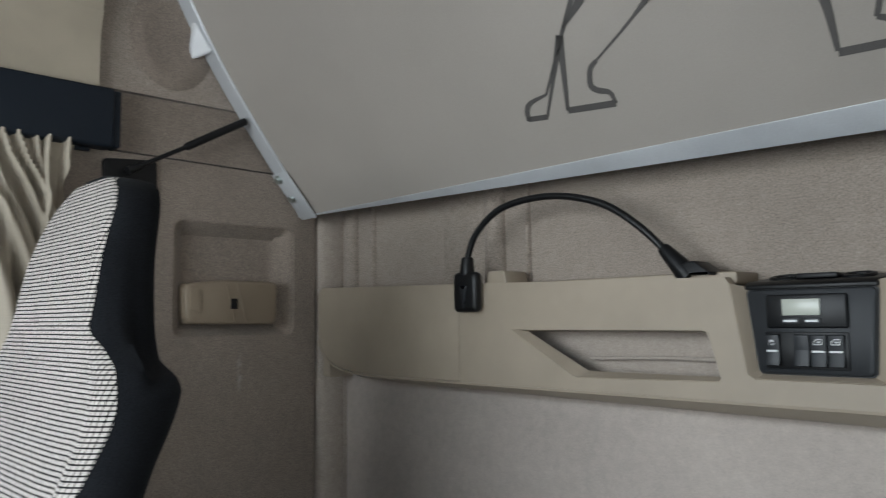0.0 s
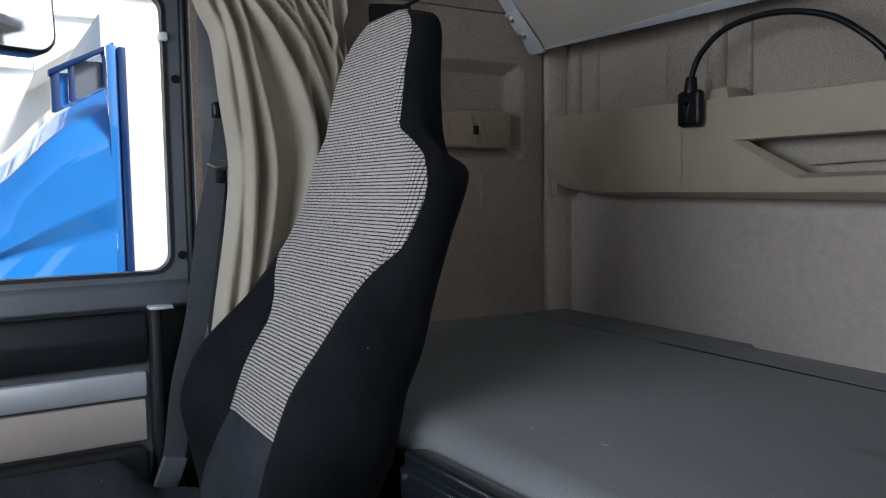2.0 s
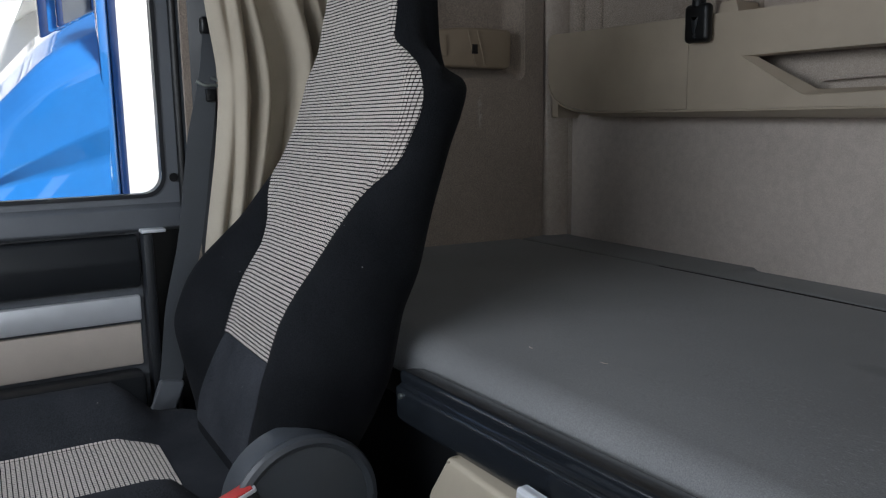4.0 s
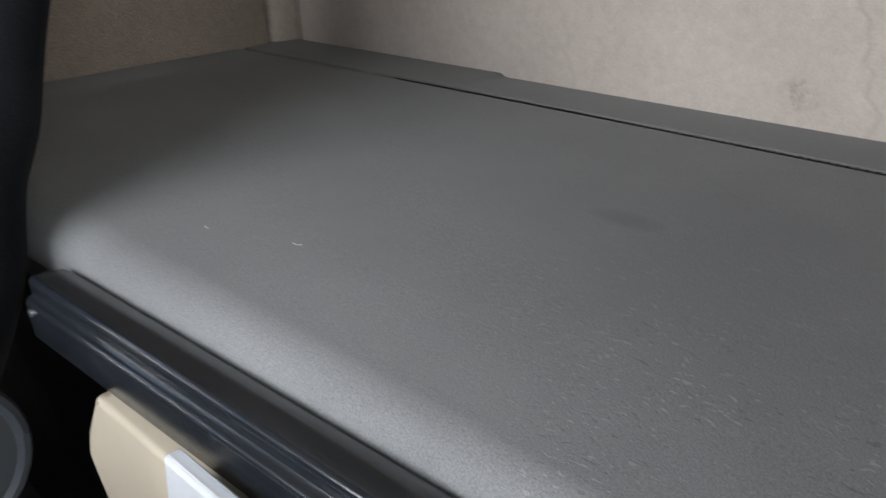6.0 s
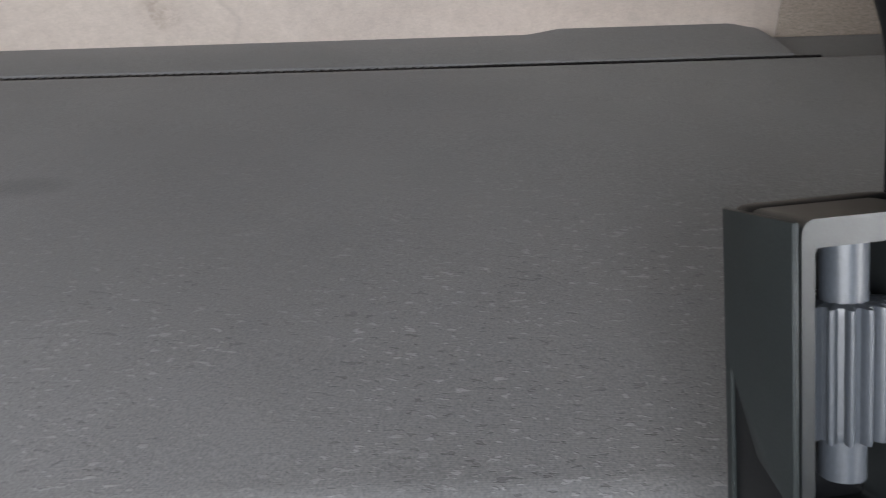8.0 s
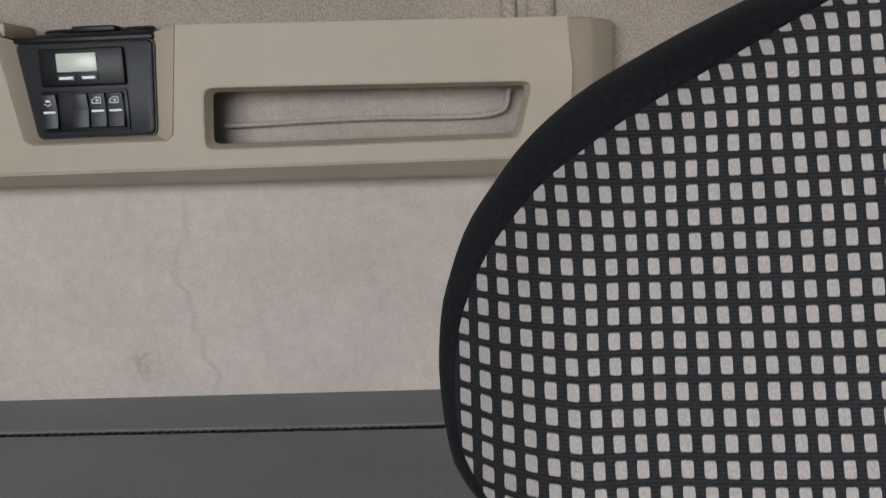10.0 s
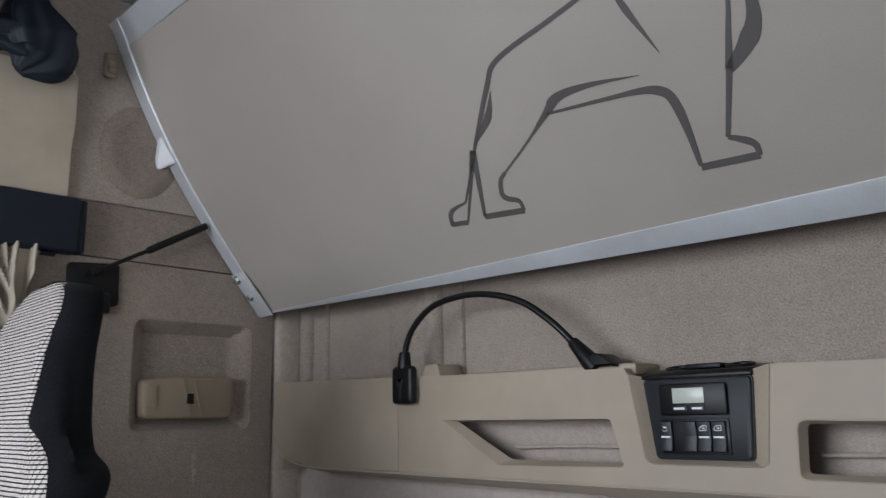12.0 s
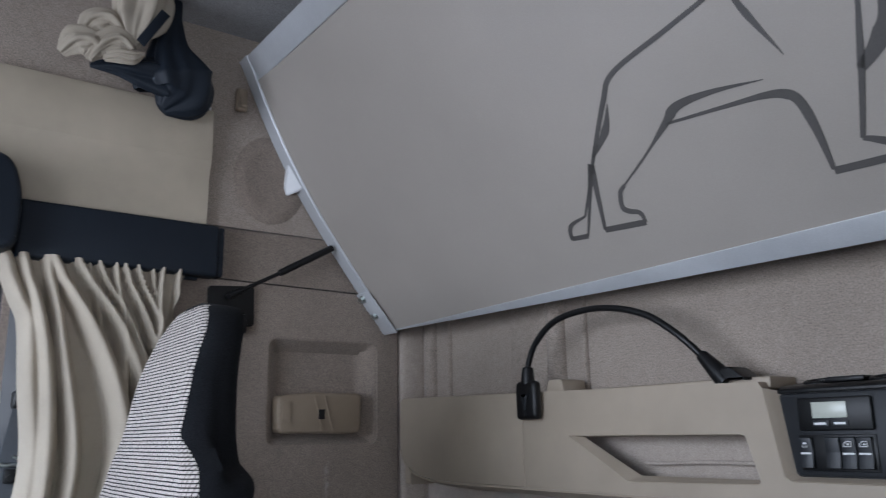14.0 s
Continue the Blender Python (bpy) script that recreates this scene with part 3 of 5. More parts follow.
def door(name, mirror, label):
    def fx(bm):
        if mirror:
            for v in bm.verts:
                v.co.x = CAB_W - v.co.x
        return bm
    t = thing(name, (CAB_W + 0.1 if mirror else -0.1, -1.4, FLOOR_Z), label, "door", kind="structure")
    hole = rounded(WIN_Y0, WIN_Y1, WIN_Z0, WIN_Z1, 0.040, 6)
    part("door_panel", fx(plate_with_holes([(FRONT_Y, FLOOR_Z), (-0.934, FLOOR_Z), (-0.934, 1.66), (FRONT_Y, 1.66)], [hole], "x", -0.105, DOOR_X)),
         M_GREY, t, "dark grey inner door panel")
    rim = rounded(WIN_Y0 - 0.004, WIN_Y1 + 0.004, WIN_Z0 - 0.004, WIN_Z1 + 0.004, 0.043, 6)
    part("window_seal", fx(plate_with_holes(rim, [rounded(WIN_Y0 + 0.004, WIN_Y1 - 0.004, WIN_Z0 + 0.004, WIN_Z1 - 0.004, 0.037, 6)], "x", DOOR_X - 0.0275, DOOR_X + 0.002)),
         M_DARK, t, "black rubber window seal")
    pane = part("window_pane", fx(box(-0.103, -0.100, WIN_Y0 - 0.01, WIN_Y1 + 0.01, WIN_Z0 - 0.01, WIN_Z1 + 0.01)), M_GLASS, t, "clear side window pane")
    pane.visible_shadow = False
    # sill, armrest band and trims
    sill = [(DOOR_X + 0.001, 0.940), (DOOR_X + 0.020, 0.930), (DOOR_X + 0.026, 0.892), (DOOR_X + 0.016, 0.884), (DOOR_X + 0.001, 0.884)]
    part("sill", fx(prism([(p[0], p[1]) for p in sill], "y", FRONT_Y + 0.4, -0.936, 0.003)), M_GREY, t, "dark grey window sill")
    pad = [(DOOR_X + 0.001, 0.882), (DOOR_X + 0.022, 0.876), (DOOR_X + 0.030, 0.83), (DOOR_X + 0.022, 0.775), (DOOR_X + 0.001, 0.768)]
    part("padding", fx(prism(pad, "y", FRONT_Y + 0.4, -1.034, 0.006)), M_DARK, t, "black padded upper door trim")
    part("silver_strip", fx(box(DOOR_X + 0.001, DOOR_X + 0.022, FRONT_Y + 0.4, -1.038, 0.704, 0.755, 0.004)), M_SILVER, t, "satin silver trim strip")
    part("beige_insert", fx(box(DOOR_X + 0.001, DOOR_X + 0.016, FRONT_Y + 0.4, -1.040, 0.610, 0.697, 0.004)), M_INSERT, t, "beige cloth door insert")
    part("pocket", fx(box(DOOR_X + 0.001, DOOR_X + 0.07, FRONT_Y + 0.4, -1.045, 0.22, 0.603, 0.012)), M_DARK, t, "dark door pocket")
    part("end_strip", fx(box(DOOR_X + 0.002, DOOR_X + 0.05, -1.030, -1.010, 0.40, 0.884, 0.006)), M_DARK, t, "dark upright strip at the door edge")
    # flat black sheet over the panel, standing in for the gap's shade
    part("edge_gap_shade", fx(box(DOOR_X + 0.0005, DOOR_X + 0.004, -1.009, -0.938, 0.40, 0.883)), M_BLACK, t)
    part("ledge", fx(box(DOOR_X + 0.001, DOOR_X + 0.052, -1.032, -0.985, 0.8845, 0.892, 0.002)), M_SILVER, t, "light-edged ledge")
    part("bracket", fx(box(DOOR_X - 0.02, DOOR_X + 0.009, -0.982, -0.966, 1.432, 1.450, 0.003)), M_WHITE, t, "small white bracket")
    for z in (1.356, 0.990):
        part("screw", fx(rod((DOOR_X, -0.953, z), (DOOR_X + 0.004, -0.953, z), 0.009)), M_BLACK, t)
    return t


door("door_1", False, "closed grey cab door with a clear side window")
door("door_2", True, "closed grey cab door with a clear side window")
for mirror in (False, True):
    def fxp(bm):
        if mirror:
            for v in bm.verts:
                v.co.x = CAB_W - v.co.x
        return bm
    pil = round_poly([(-0.12, -0.933), (-0.045, -0.933), (-0.03, -0.915), (-0.004, -0.8735), (-0.12, -0.8735)], 0.008)
    pt = single("trim", fxp(prism(pil, "z", FLOOR_Z, 1.57)), M_DARK, "dark grey plastic door pillar trim", "pillar", "structure")
    part("flange", fxp(box(0.0125, 0.0160, -0.8725, -0.836, FLOOR_Z, 1.545, 0.001)), M_DARK, pt)
    part("door_seal", fxp(rod((-0.062, -0.9365, FLOOR_Z), (-0.062, -0.9365, 1.57), 0.010, 14)), M_BLACK, pt, "black rubber door seal")
    for px, py in ((-0.0345, -0.921), (-0.020, -0.886)):
        part("ridge", fxp(rod((px, py, FLOOR_Z + 0.3), (px, py, 1.56), 0.0035, 10)), M_GREY, pt)
    single("trim", fxp(box(-0.2, 0.0, FRONT_Y, -0.901, 1.661, ROOF_Z)), M_SIDE_SHADED, "lining above the door", "wall", "structure")

# ---------------------------------------------------------------- overhead trim beside the bunk
header = thing("curtain_header", (0.03, -0.75, 1.59), "dark navy padded header trim above the curtain", "trim")
part("band", box(0.0125, 0.058, -0.930, -0.543, 1.546, 1.658, 0.008, 3), M_NAVY, header)
part("end_piece", box(0.0125, 0.050, -0.5425, -0.530, 1.548, 1.656, 0.004), M_NAVY, header)
part("corner_block", prism(round_poly([(-1.60, 1.54), (-0.931, 1.546), (-0.931, 1.66), (-0.955, 1.725), (-1.6, 1.76)], 0.03), "x", 0.013, 0.115, 0.012, 3), M_NAVY, header)

cream = thing("overhead_panel", (0.03, -0.9, 1.72), "cream moulded plastic panel over the curtain header", "trim panel")
part("lower_panel", prism([(0.0125, 1.664), (0.030, 1.664), (0.033, 1.67), (0.034, 1.765), (0.0445, 1.8036), (0.0125, 1.8036)], "y", -1.9, -0.566, 0.0), M_CREAM, cream)
part("upper_panel", prism([(0.0125, 1.8037), (0.0445, 1.8037), (0.046, 1.835), (0.043, 1.915), (0.039, 1.925), (0.0125, 1.925)], "y", -1.9, -0.566, 0.0), M_CREAM, cream)

hook = thing("coat_hook", (0.02, -0.50, 2.03), "small beige plastic coat hook on the lining", "hook")
part("base", box(0.0125, 0.030, -0.510, -0.482, 1.946, 2.002, 0.007, 3), M_TAN, hook)
part("peg", prism([(0.0305, 1.981), (0.034, 1.978), (0.041, 1.958), (0.038, 1.952), (0.0305, 1.956)], "y", -0.504, -0.488, 0.002), M_TAN, hook)

# ---------------------------------------------------------------- side compartment
comp = thing("side_compartment", (0.0, -0.27, 1.23), "tan plastic compartment in the side lining recess", "storage box")
part("lid", prism(round_poly([(-0.380, 1.220), (-0.172, 1.217), (-0.168, 1.309), (-0.300, 1.310), (-0.384, 1.301)], 0.016), "x", -0.028, 0.022, 0.007, 3), M_TAN, comp)
part("finger_tab", prism(round_poly([(-0.374, 1.248), (-0.352, 1.242), (-0.352, 1.290), (-0.374, 1.292)], 0.004), "x", 0.0222, 0.0255, 0.001), M_TAN, comp)
part("latch", box(0.0222, 0.0250, -0.284, -0.268, 1.250, 1.272, 0.001), M_BLACK, comp, "small black latch opening")
for dy in (0.0, 0.026):
    part("fold", prism([(-0.296 + dy, 1.303), (-0.291 + dy, 1.303), (-0.270 + dy, 1.224), (-0.275 + dy, 1.224)], "x", 0.0222, 0.0245, 0.001), M_TAN, comp)

# ---------------------------------------------------------------- rear shelf
SH_Y = -0.090
shelf = thing("rear_shelf", (0.90, -0.05, 1.09), "beige moulded plastic wall shelf with two open pockets", "shelf")
slot_a = round_poly([(0.637, 1.205), (0.768, 1.139), (0.992, 1.139), (0.974, 1.203)], 0.008)
slot_b = round_poly([(1.249, 1.133), (1.606, 1.133), (1.622, 1.190), (1.253, 1.197)], 0.010)
part("end_section", prism([(0.4965, 1.288), (0.075, 1.296), (0.060, 1.285), (0.060, 1.200), (0.068, 1.168), (0.090, 1.143), (0.130, 1.125), (0.20, 1.115), (0.30, 1.112), (0.4965, 1.112)], "y", SH_Y, SH_Y + 0.02, 0.003, 2), M_SHELF, shelf)
WELL = [(1.222, 1.271), (1.208, 1.147), (1.200, 1.1405), (1.040, 1.1405), (1.030, 1.147), (1.010, 1.268)]
WELL_IN = [(1.190, 1.266), (1.184, 1.152), (1.179, 1.1475), (1.047, 1.1475), (1.042, 1.152), (1.027, 1.262)]
cut_a = round_poly([(0.616, 1.2075), (0.752, 1.1300), (0.997, 1.1345), (0.977, 1.2065)], 0.010)
cut_b = round_poly([(1.2425, 1.1275), (1.611, 1.1275), (1.628, 1.1945), (1.2465, 1.2015)], 0.013)
front = [(0.4985, 1.288), (0.4985, 1.112), (1.666, 1.108), (1.672, 1.20), (1.666, 1.262)] + WELL + [(1.004, 1.277)]
part("front_section", plate_with_holes(front, [cut_a, cut_b], "y", SH_Y, SH_Y + 0.02), M_SHELF, shelf)


def flare(outer, inner, depth, closed):
    """A bevelled flank from one outline on the face to a smaller one behind it."""
    n = len(outer)

    def fn(u, v):
        i = int(round(u * (n if closed else n - 1))) % n
        k = v * v * (3 - 2 * v) * 0.35 + v * 0.65
        return Vector((outer[i][0] + (inner[i][0] - outer[i][0]) * v, SH_Y + 0.0006 + depth * k, outer[i][1] + (inner[i][1] - outer[i][1]) * v))
    bm = grid(fn, n if closed else n - 1, 4, None, closed)
    bmesh.ops.recalc_face_normals(bm, faces=bm.faces)
    bmesh.ops.solidify(bm, geom=list(bm.faces), thickness=0.002)
    return bm


part("panel_well", flare(WELL, WELL_IN, 0.018, False), M_SHELF, shelf, angle=30)
part("pocket_flare", flare(cut_a, slot_a, 0.016, True), M_SHELF, shelf, angle=30)
part("pocket_flare", flare(cut_b, slot_b, 0.014, True), M_SHELF, shelf, angle=30)
# receding lip under the face
LIP = [(0.0008, 0.0), (0.004, -0.003), (0.015, -0.013), (0.026, -0.0235), (0.032, -0.026), (0.0895, -0.026)]


def lip_pt(u, v):
    x = 0.062 + (1.668 - 0.062) * u ** 1.6
    z = lerp_table(x, [(0.060, 1.185), (0.068, 1.168), (0.090, 1.143), (0.130, 1.125), (0.20, 1.115), (0.30, 1.112), (1.668, 1.108)])
    f = v * (len(LIP) - 1)
    i = min(int(f), len(LIP) - 2)
    y0, h0 = LIP[i]
    y1, h1 = LIP[i + 1]
    fall = lerp_table(x, [(0.06, 0.30), (0.5, 0.42), (1.0, 0.62), (1.668, 0.85)])
    return Vector((x, SH_Y + y0 + (y1 - y0) * (f - i), z + 0.0005 + fall * (h0 + (h1 - h0) * (f - i))))


part("under_lip", thick_sheet(lip_pt, 80, 10, 0.004), M_SHELF, shelf)
part("end_cap", prism(round_poly([(SH_Y + 0.021, 1.10), (-0.0005, 1.10), (-0.0005, 1.296), (SH_Y + 0.021, 1.296)], 0.006), "x", 0.052, 0.075), M_SHELF, shelf)
# bevelled flank at the other end
part("end_flank", prism([(1.6665, SH_Y), (1.698, SH_Y + 0.022), (1.728, -0.030), (1.735, 0.0), (1.655, 0.0), (1.655, SH_Y + 0.021), (1.6665, SH_Y + 0.021)], "z", 1.10, 1.2625, 0.004, 3), M_SHELF, shelf)
part("top_board", box(0.07, 1.012, SH_Y + 0.0205, -0.0005, 1.268, 1.286, 0.004), M_SHELF, shelf)
part("top_board", box(1.215, 1.654, SH_Y + 0.0205, -0.0005, 1.250, 1.266, 0.004), M_SHELF, shelf)
part("pocket_back", box(0.58, 1.65, -0.014, -0.002, 1.105, 1.245, 0.002), M_POST, shelf, "felt back of the pockets")
part("pocket_cord", tube(smooth_line([(0.74, -0.03, 1.158), (0.88, -0.028, 1.162), (1.0, -0.03, 1.160)]), 0.003, 8), M_POST, shelf)
part("pocket_cord", tube(smooth_line([(1.25, -0.03, 1.155), (1.42, -0.028, 1.158), (1.58, -0.03, 1.157), (1.604, -0.03, 1.185)]), 0.003, 8), M_POST, shelf)
part("lamp_rest", prism(round_poly([(0.556, 1.284), (0.604, 1.284), (0.598, 1.308), (0.562, 1.308)], 0.006), "y", -0.08, -0.02, 0.002), M_SHELF, shelf)

# ---------------------------------------------------------------- control panel
panel = thing("control_panel", (1.12, SH_Y, 1.14), "black bunk control panel with a display and rocker switches", "control panel")
face = round_poly([(1.050, 1.149), (1.190, 1.149), (1.197, 1.258), (1.036, 1.258)], 0.008)
part("housing", prism(face, "y", SH_Y - 0.005, -0.02, 0.003), M_DARK, panel)
gap = [(1.120 + (x - 1.120) * 1.022, 1.203 + (z - 1.203) * 1.022) for x, z in face]
part("gasket", prism(gap, "y", SH_Y - 0.0015, -0.03), M_BLACK, panel)
part("top_cover", prism([(SH_Y - 0.005, 1.2585), (SH_Y - 0.005, 1.264), (SH_Y + 0.004, 1.269), (-0.014, 1.277), (-0.012, 1.262)], "x", 1.034, 1.198, 0.0015), M_BLACK, panel)
for cx in (1.072, 1.164):
    part("cup_ring", tube([Vector((cx + 0.018 * math.cos(a), -0.05 + 0.018 * math.sin(a), 1.2745 + 0.003 * math.sin(a))) for a in [2 * math.pi * i / 20 for i in range(21)]], 0.003, 8), M_BLACK, panel)
part("clip", box(1.092, 1.144, -0.07, -0.03, 1.272, 1.279, 0.002), M_BLACK, panel)
FY = SH_Y - 0.0055
unit = part("display_unit", box(1.064, 1.164, FY - 0.006, FY, 1.208, 1.251, 0.003), M_BLACK, panel)
part("screen", box(1.086, 1.133, FY - 0.0078, FY - 0.0062, 1.224, 1.245, 0.0006), M_LCD, unit, "pale backlit display")
for x0, x1 in ((1.085, 1.107), (1.112, 1.133)):
    part("key", box(x0, x1, FY - 0.008, FY - 0.0062, 1.213, 1.221, 0.0006), M_DARK, unit)
    part("print", box(x0 + 0.003, x1 - 0.003, FY - 0.0086, FY - 0.0082, 1.2155, 1.2185), M_ICON, unit)
part("switch_well", box(1.061, 1.163, FY - 0.002, FY, 1.156, 1.203, 0.001), M_BLACK, panel)


def rocker(x0, x1, mark):
    k = part("rocker_switch", prism([(FY - 0.0022, 1.159), (FY - 0.009, 1.160), (FY - 0.005, 1.180), (FY - 0.008, 1.199), (FY - 0.0022, 1.200)], "x", x0, x1, 0.001), M_DARK, panel)
    if mark:
        part("light_bar", box(x0 + 0.002, x1 - 0.002, FY - 0.0074, FY - 0.0066, 1.1775, 1.1800), M_ICON, k)
        cx, cz, y = (x0 + x1) / 2, 1.1905, FY - 0.0086
        bm = bmesh.new()
        if mark == "lamp":
            bm = prism([(cx - 0.003, cz), (cx + 0.003, cz), (cx + 0.002, cz + 0.0025), (cx - 0.002, cz + 0.0025)], "y", y, y + 0.0006, 0.0, 2, bm)
            for a in (210, 240, 270, 300, 330):
                d = Vector((math.cos(radians(a)), 0, math.sin(radians(a))))
                bm = rod(Vector((cx, y, cz)) + d * 0.003, Vector((cx, y, cz)) + d * 0.0048, 0.0005, 6, bm)
        else:
            for p, q in (((-5, -3), (5, -3)), ((5, -3), (5, 3.5)), ((5, 3.5), (-1, 3.5)), ((-1, 3.5), (-5, 0)), ((-5, 0), (-5, -3)), ((-1, 0), (3, 0)), ((1, -2), (1, 2))):
                bm = rod((cx + p[0] / 1000, y, cz + p[1] / 1000), (cx + q[0] / 1000, y, cz + q[1] / 1000), 0.0006, 6, bm)
        part("symbol", bm, M_ICON, k)


rocker(1.062, 1.080, "lamp")
rocker(1.098, 1.117, "")
rocker(1.119, 1.138, "window")
rocker(1.140, 1.159, "window")

panel.location += Vector((-0.007, 0.014, 0.0))

# ---------------------------------------------------------------- gooseneck lamp
lamp = thing("reading_lamp", (0.95, -0.05, 1.286), "black gooseneck reading lamp bent over the shelf", "lamp")
neck = smooth_line([(0.922, -0.076, 1.305), (0.906, -0.080, 1.325), (0.873, -0.09, 1.360), (0.818, -0.095, 1.397), (0.746, -0.10, 1.418), (0.672, -0.10, 1.422),
                    (0.604, -0.10, 1.410), (0.554, -0.10, 1.376), (0.533, -0.10, 1.340), (0.531, -0.10, 1.318)], 10)
part("gooseneck", tube(neck, 0.0058, 14), M_BLACK, lamp)
part("base_cuff", tube([Vector((0.944, -0.072, 1.280)), Vector((0.936, -0.073, 1.290)), Vector((0.908, -0.079, 1.323)), Vector((0.906, -0.0795, 1.3255))], [0.0165, 0.0155, 0.0098, 0.008], 18), M_BLACK, lamp)
part("foot", prism(round_poly([(0.925, 1.2825), (0.941, 1.301), (0.957, 1.303), (0.984, 1.2825)], 0.005), "y", -0.086, -0.040, 0.003), M_BLACK, lamp)
head = part("head", box(0.504, 0.562, -0.114, -0.094, 1.236, 1.307, 0.009, 4), M_BLACK, lamp, "flat black lamp head")
part("collar", tube([Vector((0.531, -0.102, 1.302)), Vector((0.531, -0.102, 1.316)), Vector((0.531, -0.101, 1.332)), Vector((0.531, -0.101, 1.334))], [0.0135, 0.0125, 0.0105, 0.008], 18), M_BLACK, lamp)
part("switch", prism(round_poly([(0.524, 1.284), (0.530, 1.252), (0.536, 1.252), (0.542, 1.284), (0.533, 1.276)], 0.003), "y", -0.1165, -0.1142, 0.0008), M_DARK, head)
part("switch", prism(round_poly([(0.528, 1.250), (0.531, 1.243), (0.535, 1.243), (0.538, 1.250)], 0.0015), "y", -0.1160, -0.1142, 0.0006), M_DARK, head)

# ---------------------------------------------------------------- folded upper bunk
BU = Vector((0.0, -0.389, 0.610)).normalized()
BN = Vector((0.0, -BU.z, BU.y))          # away from the board, into the cab
B0 = Vector((0.0, -0.111, 1.458))
BX0, BX1 = 0.079, 2.16


def bunk_at(x, s, out):
    return Vector((x, 0, 0)) + B0 + BU * s + BN * out


def bunk_box(x0, x1, s0, s1, o0, o1, bevel=0.0, slope=0.0, slope_up=0.0):
    own = box(x0, x1, s0, s1, o0, o1, bevel)
    for v in own.verts:
        p = v.co.copy()
        v.co = bunk_at(p.x, p.y + (p.x - x0) * (slope if p.y < (s0 + s1) / 2 else slope_up), p.z)
    return own


bunk = thing("upper_bunk", (1.12, -0.111, 1.458), "folded-up upper bunk with a printed greige underside board", "bunk bed")

RAIL_OUT, RAIL_IN = 0.018, 0.062


def bow(s):
    """How far the side rail arches away from the board's plane."""
    k = max(0.0, min(1.0, (s - 0.03) / 0.68))
    return 0.0275 * math.sin(math.pi * k ** 1.15)


def board_pt(u, v):
    x = RAIL_IN + 0.0005 + (BX1 - 0.001 - RAIL_IN) * u ** 2.2
    s = 0.664 * v
    return bunk_at(x, s, bow(s) * math.exp(-(x - RAIL_IN) / 0.10))


def side_rail_pt(u, v):
    s = -0.002 + 0.728 * v
    prof = [(RAIL_OUT, -0.030), (RAIL_OUT, 0.002), (RAIL_OUT + 0.002, 0.004), (RAIL_IN - 0.002, 0.004), (RAIL_IN, 0.002), (RAIL_IN, -0.030)]
    x, o = prof[int(round(u * 6)) % 6]
    return bunk_at(x, s, o + bow(s))


def board_mesh():
    """Front and back of the board, 20 mm apart, joined round the edge."""
    bm = bmesh.new()
    bm = grid(lambda u, v: board_pt(u, v), 60, 40, bm)
    bm = grid(lambda u, v: board_pt(u, v) - BN * 0.02, 60, 40, bm)
    rim = [e for e in bm.edges if e.is_boundary]
    bmesh.ops.bridge_loops(bm, edges=rim)
    return bm


part("board", board_mesh(), M_BOARD, bunk, "greige laminated underside board")
part("lower_rail", bunk_box(RAIL_IN + 0.001, BX1, -0.002, 0.001, -0.03, 0.002, 0.0005, -0.016, 0.0135), M_ALU, bunk, "silver aluminium edge profile")
part("upper_rail", bunk_box(RAIL_IN + 0.001, BX1, 0.662, 0.724, -0.035, 0.005, 0.003), M_ALU, bunk, "silver aluminium edge profile")
own = grid(side_rail_pt, 6, 40, close_u=True)
bmesh.ops.holes_fill(own, edges=[e for e in own.edges if e.is_boundary])
part("side_rail", own, M_ALU, bunk, "arched silver aluminium edge profile")
part("side_rail", bunk_box(BX1, BX1 + 0.046, -0.002, 0.726, -0.035, 0.006, 0.003), M_ALU, bunk, "silver aluminium edge profile")
part("mattress", bunk_box(BX0 + 0.02, BX1 - 0.02, 0.01, 0.68, -0.12, -0.036, 0.02), M_BED, bunk, "dark upper bunk mattress")
own = box(0.014, 0.070, -0.006, 0.112, 0.0045, 0.0075, 0.001)
for v in own.verts:
    p = v.co.copy()
    v.co = bunk_at(p.x + 0.016 * (1 - p.y / 0.11), p.y, p.z + bow(p.y))
part("hinge_plate", own, M_ALU, bunk, "bolted metal hinge plate")
for x, s in ((0.040, 0.049), (0.031, 0.098)):
    p = bunk_at(x, s, 0.0076 + bow(s))
    bm = tube([p, p + BN * 0.002], 0.011, 18)
    bm = tube([p + BN * 0.002, p + BN * 0.009], 0.0075, 6, bm)
    part("bolt", bm, M_STEEL, bunk, "zinc-plated hexagon bolt")
bm = bmesh.new()
base = [(0.024, 0.396, 0.030), (0.056, 0.396, 0.030), (0.050, 0.462, 0.030), (0.034, 0.466, 0.030)]
tip = [(0.008, 0.400, 0.056), (0.022, 0.398, 0.062), (0.030, 0.420, 0.058), (0.016, 0.422, 0.054)]
rows = [[bm.verts.new(bunk_at(*p)) for p in ring] for ring in (base, tip)]
bm.faces.new(rows[0]), bm.faces.new(rows[1])
for i in range(4):
    bm.faces.new((rows[0][i], rows[0][(i + 1) % 4], rows[1][(i + 1) % 4], rows[1][i]))
bmesh.ops.bevel(bm, geom=list(bm.edges), offset=0.003, segments=2, affect="EDGES")
part("catch_fin", bm, M_WHITE, bunk, "white plastic fin of the catch")
part("spring", tube([bunk_at(0.004, 0.408, 0.060), bunk_at(0.014, 0.409, 0.059)], 0.005, 10), M_STEEL, bunk)
part("latch_knob", bunk_box(0.52, 0.545, 0.668, 0.685, 0.005, 0.02, 0.003), M_BLACK, bunk)


